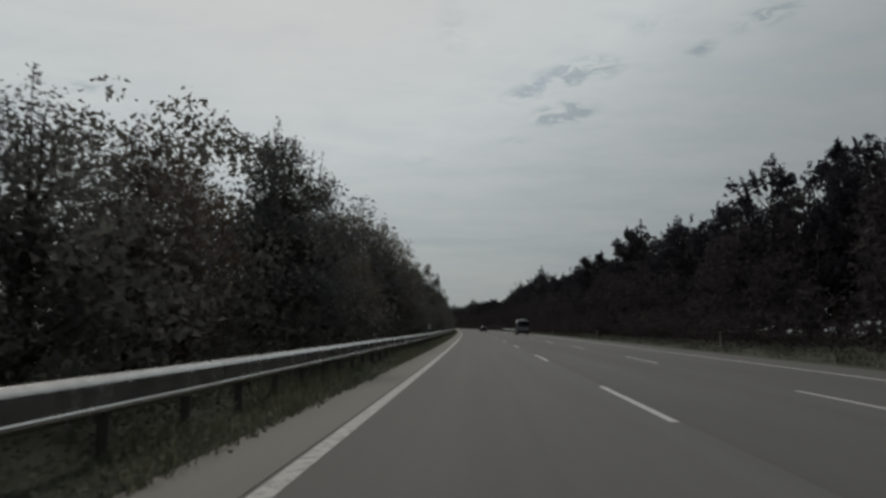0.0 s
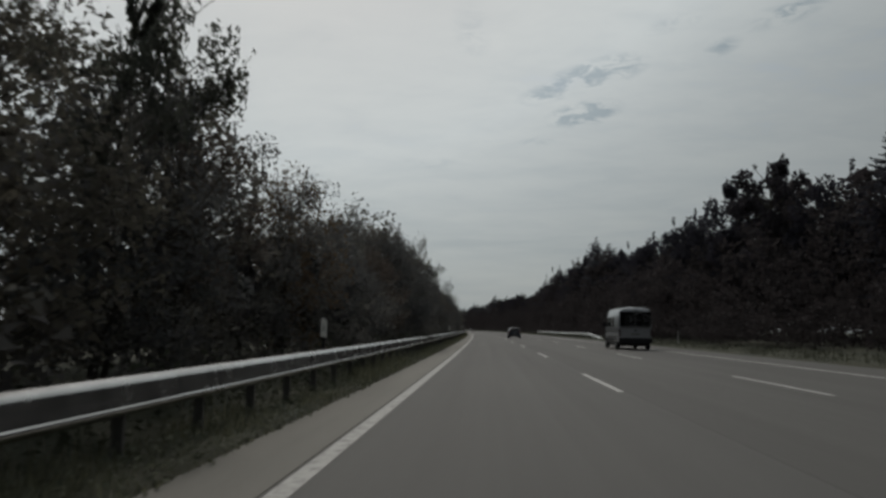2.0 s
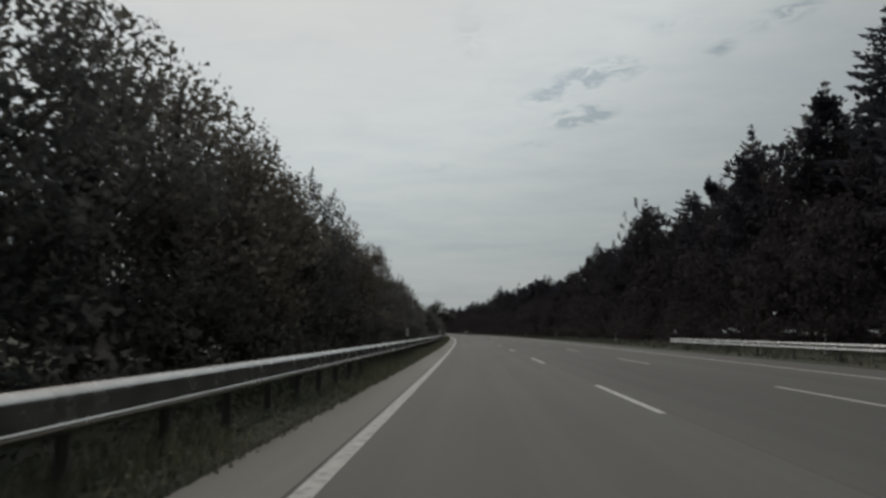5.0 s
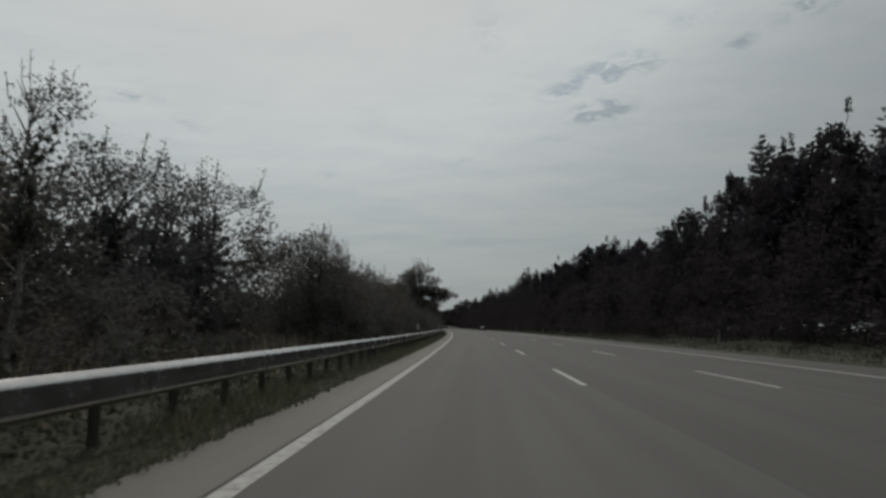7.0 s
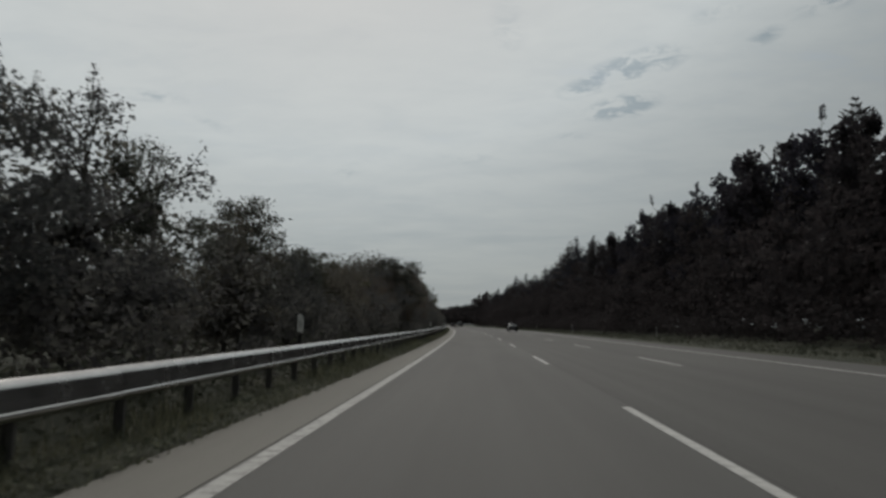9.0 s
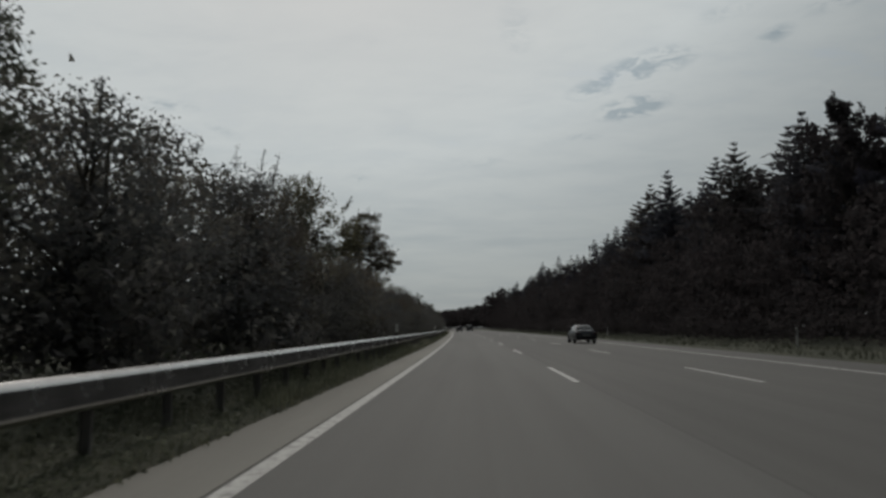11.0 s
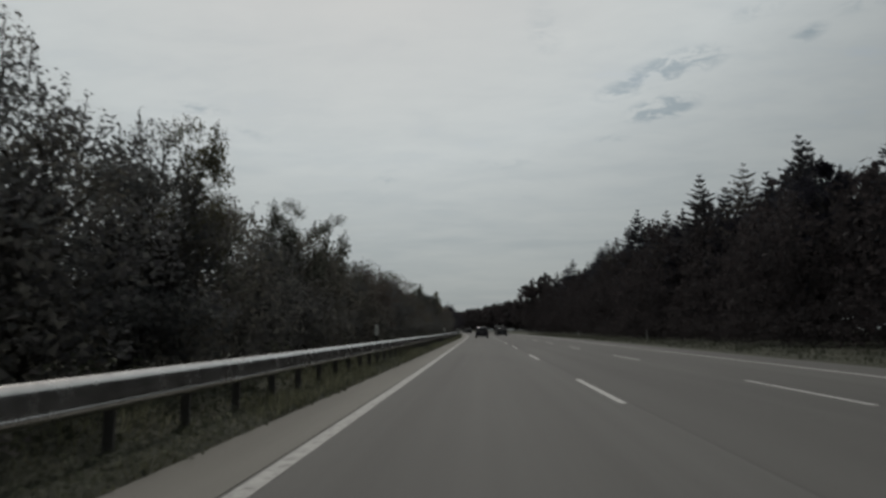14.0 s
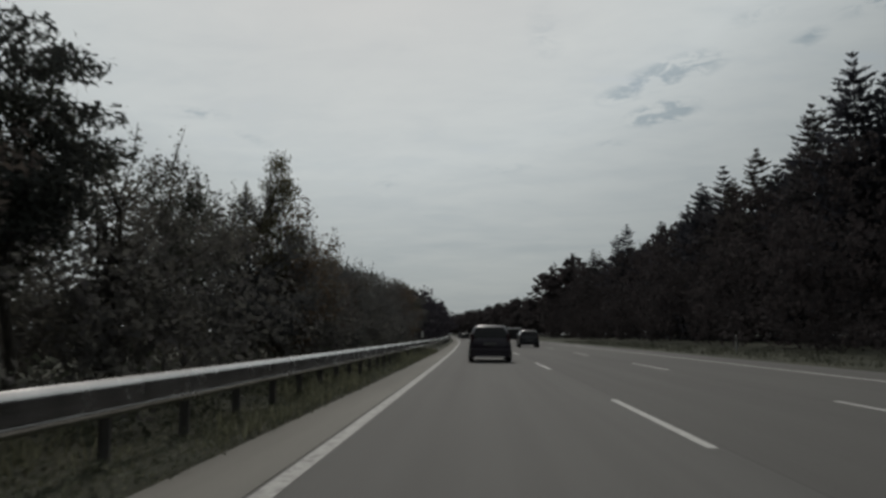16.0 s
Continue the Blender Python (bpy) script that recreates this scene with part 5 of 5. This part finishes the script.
hatch = car("hatchback_car", "black hatchback car with lit red brake lights on the asphalt", "car", PAINT_NAVY,
            [(0.0, 0.70, 0.36, 0.84), (0.06, 0.78, 0.28, 0.92), (0.5, 0.805, 0.22, 0.945), (1.4, 0.81, 0.20, 0.945), (2.6, 0.81, 0.20, 0.93), (3.2, 0.79, 0.22, 0.84), (3.6, 0.74, 0.26, 0.72), (3.78, 0.60, 0.34, 0.60)],
            hatch_cabin, 2.42, 0.62, 0.295,
            [(0.965, 1.31, 0.10, 0.40, 0.05), (0.965, 1.31, 0.44, 0.80, 0.0)], (0.97, 1.34), (0.98, 1.34),
            (0.67, 0.84, 0.20, 0.26, 0.030), RED_LENS, 0.56, 0.81, (0.76, -0.06, 0.26, 0.56), PAINT_NAVY)
part("rear_wiper", boxed(-0.02, 0.30, 0.075, 0.09, 1.00, 1.02), BLACK_PLASTIC, hatch)
for light in [c for c in hatch.children if c.name.startswith("tail_light")]:
    cx = 0.665 if light.data.vertices[0].co.x > 0 else -0.665
    bm = bmesh.new()
    bmesh.ops.create_uvsphere(bm, u_segments=14, v_segments=8, radius=1.0, matrix=Matrix.LocRotScale((cx, 0.012, 0.85), None, (0.062, 0.018, 0.066)))
    part("bulb_lens", bm, BRAKE, light, "lit red brake lamp", True)
bm = bmesh.new()
bmesh.ops.create_cone(bm, segments=20, radius1=0.052, radius2=0.046, depth=0.02, cap_ends=True, matrix=Matrix.Translation((0, 0.01, 0.885)) @ Matrix.Rotation(math.pi / 2, 4, "X"))
part("badge", bm, RIM, hatch, "round grey badge")
hatch.matrix_basis = place(169.9, 5.36, 0.0, 0.02, (0.93, 0.95, 0.93))

# people carrier ahead in the left lane
mpv_cabin = [(0.92, 0.04, 3.25, 0.825), (1.15, 0.14, 2.80, 0.765), (1.38, 0.25, 2.35, 0.665), (1.46, 0.34, 2.2, 0.61), (1.495, 0.56, 1.95, 0.47)]
mpv = car("people_carrier", "dark plum-grey people carrier in the lane beside the guard rail", "car", PAINT_PLUM,
          [(0.0, 0.76, 0.36, 0.86), (0.06, 0.83, 0.28, 0.94), (0.5, 0.855, 0.22, 0.965), (1.6, 0.86, 0.20, 0.965), (2.9, 0.86, 0.20, 0.95), (3.5, 0.84, 0.22, 0.86), (3.95, 0.78, 0.26, 0.72), (4.12, 0.62, 0.36, 0.6)],
          mpv_cabin, 2.55, 0.72, 0.305,
          [(0.98, 1.36, 0.08, 0.30, 0.04), (0.98, 1.36, 0.33, 0.55, 0.0), (0.98, 1.36, 0.58, 0.82, 0.0)], (0.99, 1.40), (1.0, 1.38),
          (0.735, 0.98, 0.13, 0.34, 0.02), RED_LENS, 0.74, 0.86, (0.80, -0.06, 0.20, 0.56), PAINT_PLUM)
for side in (-1, 1):
    part("roof_rail", boxed(side * 0.565 - 0.015, side * 0.565 + 0.015, 0.50, 2.0, 1.475, 1.505, bevel=0.006), POST_STEEL, mpv)
# added bright strip imitates the lit road showing under the car
part("bumper_trim", boxed(-0.60, 0.60, -0.066, -0.04, 0.205, 0.250, bevel=0.005), CHROME, mpv, "bright strip standing in for the lit road below the bumper")
mpv.matrix_basis = place(621.7, 2.04)

second = car("people_carrier", "dark grey estate car between two dashed lane lines", "car", PAINT_BLACK,
             [(0.0, 0.76, 0.36, 0.86), (0.06, 0.83, 0.28, 0.94), (0.5, 0.855, 0.22, 0.965), (1.6, 0.86, 0.20, 0.965), (2.9, 0.86, 0.20, 0.95), (3.5, 0.84, 0.22, 0.86), (3.95, 0.78, 0.26, 0.72), (4.12, 0.62, 0.36, 0.6)],
             mpv_cabin, 2.55, 0.72, 0.305, [(0.98, 1.36, 0.08, 0.44, 0.04), (0.98, 1.36, 0.48, 0.82, 0.0)], (0.99, 1.40), (1.0, 1.38),
             (0.735, 0.90, 0.13, 0.26, 0.02), RED_LENS, 0.62, 0.86, (0.80, -0.06, 0.30, 0.56))
second.matrix_basis = place(655.0, 6.25)
for s_, o_ in ((752, 1.9), (778, 2.0), (806, 2.0)):
    far = copy_thing(second, place(s_, o_))
    tagged(far, "dark car in a distant queue beside the guard rail")

# blue-grey saloon
saloon_cabin = [(0.90, 0.80, 3.45, 0.735), (1.08, 1.05, 3.05, 0.665), (1.27, 1.28, 2.66, 0.585), (1.345, 1.40, 2.50, 0.54), (1.375, 1.58, 2.30, 0.42)]
saloon = car("saloon_car", "old blue-grey four-door saloon car beside the hard shoulder", "car", PAINT_BLUEGREY,
             [(0.0, 0.72, 0.38, 0.86), (0.05, 0.80, 0.30, 0.915), (0.45, 0.825, 0.24, 0.935), (1.6, 0.83, 0.21, 0.935), (3.0, 0.83, 0.21, 0.92), (3.6, 0.82, 0.23, 0.88), (4.2, 0.78, 0.26, 0.80), (4.42, 0.70, 0.34, 0.66)],
             saloon_cabin, 2.66, 0.98, 0.30,
             [(0.95, 1.25, 0.09, 0.22, 0.05), (0.95, 1.25, 0.25, 0.50, 0.0), (0.95, 1.25, 0.53, 0.82, 0.0)], (0.95, 1.29), (0.95, 1.29),
             (0.62, 0.76, 0.30, 0.17, -0.01), RED_LENS, 0.62, 0.83, (0.79, -0.09, 0.33, 0.55), BLACK_PLASTIC, back=GREY_GLASS)
part("boot_seam", boxed(-0.60, 0.60, -0.004, 0.004, 0.70, 0.705), BLACK_PLASTIC, saloon)
for side in (-1, 1):
    part("side_trim", boxed(side * 0.826, side * 0.842, 0.2, 4.1, 0.50, 0.55, bevel=0.004), BLACK_PLASTIC, saloon, "dark rubbing strip")
saloon.matrix_basis = place(471.35, 9.82, 0.0, 0.0, (0.93, 0.95, 0.93))


# silver camper van
def camper_van():
    ob = tagged(new("camper_van"), "silver high-roofed camper van with dark rear windows on the asphalt", "van", "vehicles on the motorway")
    W = 0.98
    rings = [(0.0, 0.92, 0.46, 2.30), (0.07, 0.955, 0.38, 2.42), (0.4, W, 0.34, 2.47), (3.7, W, 0.32, 2.47), (4.15, 0.96, 0.32, 2.36), (4.45, 0.95, 0.32, 2.05), (4.85, 0.94, 0.32, 1.45), (5.25, 0.90, 0.34, 1.12), (5.45, 0.78, 0.40, 0.86)]

    def ring(y, w, zb, zt):
        h = zt - zb
        half = [(w * 0.85, zb), (w * 0.97, zb + 0.05 * h), (w, zb + 0.2 * h), (w, zb + 0.48 * h), (w * 0.975, zb + 0.72 * h), (w * 0.93, zb + 0.90 * h), (w * 0.85, zb + 0.97 * h), (w * 0.45, zt + 0.02)]
        return [(x, y, z) for x, z in half] + [(-x, y, z) for x, z in reversed(half)]

    body = part("body", loft([ring(*q) for q in rings]), PAINT_SILVER, ob, "silver van body", True)

    def flank(side, y0, y1, z0, z1, name, mat, parent, label="", proud=0.008):
        bm = bmesh.new()
        ws = lambda z: float(np.interp(z, [0.75, 1.35, 1.87, 2.25], [W, W, W * 0.975, W * 0.93]))
        v = [bm.verts.new((side * (ws(z) + proud), y, z)) for y, z in ((y0, z0), (y1, z0), (y1 - (0.12 if y1 > 3.9 else 0.0), z1), (y0, z1))]
        b = [bm.verts.new((q.co.x - side * proud * 1.5, q.co.y, q.co.z)) for q in v]
        bm.faces.new(v)
        for k in range(4):
            bm.faces.new((v[k], b[k], b[(k + 1) % 4], v[(k + 1) % 4]))
        part(name, bm, mat, parent, label)

    for side in (-1, 1):
        flank(side, 3.45, 4.30, 1.36, 1.92, "side_window", GLASS, body, "dark cab window")
        flank(side, 2.46, 3.26, 1.36, 1.95, "side_window", GLASS, body, "dark side window")
        flank(side, 1.52, 2.10, 1.36, 1.95, "side_window", GLASS, body, "dark side window")
        flank(side, 0.16, 1.28, 1.36, 1.95, "side_window", PAINT_SILVER, body, "silver blind window panel")
        flank(side, 1.42, 3.98, 0.42, 0.72, "side_skirt", BLACK_PLASTIC, ob, "dark lower cladding", 0.010)
        flank(side, 0.12, 4.9, 0.74, 0.80, "side_trim", BLACK_PLASTIC, ob, "dark rubbing strip", 0.016)
        flank(side, 0.12, 5.0, 1.03, 1.08, "side_moulding", CHROME, ob, "bright moulding", 0.012)
        flank(side, 0.14, 4.6, 1.09, 1.305, "side_band", PAINT_GREY, ob, "dark grey band along the flank", 0.006)
        flank(side, 0.14, 4.4, 1.315, 1.35, "window_moulding", RIM, ob, "bright moulding below the windows", 0.012)
        part("tail_light", boxed(side * 0.91 - 0.045, side * 0.91 + 0.045, -0.02, 0.10, 0.80, 1.22, bevel=0.015), RED_LENS, ob, "tall red tail light")
        part("door_mirror", boxed(side * 1.02, side * 1.24, 4.12, 4.24, 1.35, 1.68, bevel=0.03), BLACK_PLASTIC, ob)
        for y in (0.95, 4.45):
            arch(ob, side * (W + 0.004), y, 0.34, side)
            wheel(ob, side * (W - 0.09), y, 0.34, side)
        part("rear_door", boxed(side * 0.43 - 0.41, side * 0.43 + 0.41, -0.016, 0.06, 0.72, 1.28, bevel=0.015), PAINT_SILVER, ob, "silver lower rear door")
        part("rear_window", boxed(side * 0.455 - 0.445, side * 0.455 + 0.445, -0.02, 0.05, 1.34, 2.26, bevel=0.03), REAR_GLASS, ob, "dark rear window")
    part("rear_bumper", boxed(-0.96, 0.96, -0.10, 0.25, 0.38, 0.70, bevel=0.05), BLACK_PLASTIC, ob, "dark rear bumper")
    carrier = part("bicycle_carrier", boxed(-0.90, 0.90, -0.16, -0.13, 1.345, 1.375, bevel=0.008), RIM, ob, "pale bar of a rear bicycle carrier")
    for x in (-0.55, 0.55):
        part("carrier_arm", boxed(x - 0.02, x + 0.02, -0.42, -0.1605, 1.36, 1.39), BLACK_PLASTIC, carrier)
        part("carrier_upright", boxed(x - 0.015, x + 0.015, -0.129, -0.10, 1.33, 2.30), BLACK_PLASTIC, carrier)
        for z in (1.335, 2.24):
            part("bracket", boxed(x - 0.02, x + 0.02, -0.0995, 0.02, z, z + 0.03), BLACK_PLASTIC, carrier)
    for x in (-0.62, 0.62):
        part("roof_bar", boxed(x - 0.02, x + 0.02, 0.3, 3.4, 2.50, 2.54, bevel=0.008), BLACK_PLASTIC, ob, "dark roof rail")
    part("number_plate", boxed(-0.26, 0.26, -0.034, -0.015, 0.86, 0.97, bevel=0.004), PLATE, ob, "pale number plate")
    part("door_handle", boxed(-0.10, 0.10, -0.04, -0.01, 1.10, 1.16, bevel=0.01), BLACK_PLASTIC, ob)
    part("windscreen", boxed(-0.80, 0.80, 4.52, 4.54, 1.5, 1.9), GLASS, ob)
    part("underbody", boxed(-0.80, 0.80, 0.4, 5.0, 0.22, 0.36), BLACK_PLASTIC, ob)
    part("roof_vent", boxed(-0.22, 0.22, 1.6, 2.1, 2.46, 2.55, bevel=0.03), PAINT_WHITE, ob, "roof whitened to show a glint vent")
    part("light_bar", boxed(-0.86, 0.86, -0.034, -0.018, 1.295, 1.325, bevel=0.006), RED_LENS, ob, "thin reddish bar below the rear windows")
    part("third_light", boxed(-0.12, 0.12, -0.01, 0.06, 2.28, 2.32), RED_LENS, ob)
    return ob


van = camper_van()
van.matrix_basis = place(120.9, 10.1)


def bicycle():
    """A dark bicycle, wheels along x, hanging on the van's carrier."""
    ob = tagged(new("bicycle"), "dark bicycle strapped to the carrier behind the camper van", "bicycle")
    axles = ((-0.50, 0.34), (0.54, 0.34))
    for x, z in axles:
        rings = []
        for a in range(24):
            t = 2 * math.pi * a / 24
            rings.append([(x + (0.33 + 0.025 * math.cos(b * math.pi / 3)) * math.cos(t), 0.022 * math.sin(b * math.pi / 3), z + (0.33 + 0.025 * math.cos(b * math.pi / 3)) * math.sin(t)) for b in range(6)])
        w = part("wheel", loft(rings + rings[:1], False), TYRE, ob, "thin black bicycle wheel", True)
        V, Q = [], []
        for k in range(9):
            t = 2 * math.pi * k / 9
            tube(V, Q, (x, 0, z), (x + 0.31 * math.cos(t), 0, z + 0.31 * math.sin(t)), 0.003, 0.003, 3)
        part_np("spokes", V, Q, RIM, w)
    V, Q = [], []
    crank, seat, head = (-0.06, 0, 0.30), (-0.20, 0, 0.82), (0.36, 0, 0.86)
    for p, q in ((crank, seat), (seat, head), (crank, head), (crank, axles[0][:1] + (0, 0.34)), (seat, axles[0][:1] + (0, 0.34)), (head, axles[1][:1] + (0, 0.34))):
        tube(V, Q, p, q, 0.018, 0.016, 6)
    part_np("frame", V, Q, PAINT_BLACK, ob)
    V, Q = [], []
    tube(V, Q, head, (0.33, 0, 1.02), 0.014, 0.014, 6)
    tube(V, Q, (0.36, -0.20, 1.02), (0.33, 0.0, 1.02), 0.012, 0.012, 6)
    tube(V, Q, (0.33, 0.0, 1.02), (0.36, 0.12, 1.02), 0.012, 0.012, 6)
    part_np("handlebar", V, Q, CHROME, ob, "bright handlebar")
    part("saddle", boxed(-0.34, -0.10, -0.06, 0.06, 0.88, 0.94, bevel=0.025), BLACK_PLASTIC, ob)
    return ob


for k, (dx, dy, up) in enumerate(((0.10, -0.26, 1.392), (0.22, -0.36, 1.392))):
    bike = bicycle()
    bike.matrix_basis = van.matrix_basis @ Matrix.Translation((dx, dy, up)) @ Matrix.Diagonal((0.9, 0.9, 0.9, 1))


def box_van():
    """A dark van; the white of its roof imitates a bright glint."""
    ob = tagged(new("box_van"), "dark van with its roof whitened for a glint between dashed lane lines", "van", "vehicles on the motorway")
    part("cargo_box", boxed(-0.92, 0.92, 0.0, 3.6, 0.5, 1.86, bevel=0.05), PAINT_BLACK, ob, "dark van body")
    part("roof", boxed(-0.88, 0.88, 0.05, 3.5, 1.862, 2.02, bevel=0.05), PAINT_WHITE, ob, "roof whitened to show a glint")
    part("cab", boxed(-0.9, 0.9, 3.62, 5.0, 0.45, 1.7, bevel=0.12), PAINT_BLACK, ob)
    for side in (-1, 1):
        part("tail_light", boxed(side * 0.86 - 0.08, side * 0.86 + 0.08, -0.03, 0.02, 0.62, 0.80, bevel=0.01), RED_LENS, ob)
        for y in (0.9, 4.3):
            wheel(ob, side * 0.88, y, 0.36, side)
    part("rear_bumper", boxed(-0.98, 0.98, -0.06, 0.12, 0.40, 0.56, bevel=0.02), BLACK_PLASTIC, ob)
    part("door_seam", boxed(-0.008, 0.008, -0.006, 0.01, 0.6, 1.8), BLACK_PLASTIC, ob)
    return ob


box_van().matrix_basis = place(692.0, 7.6)
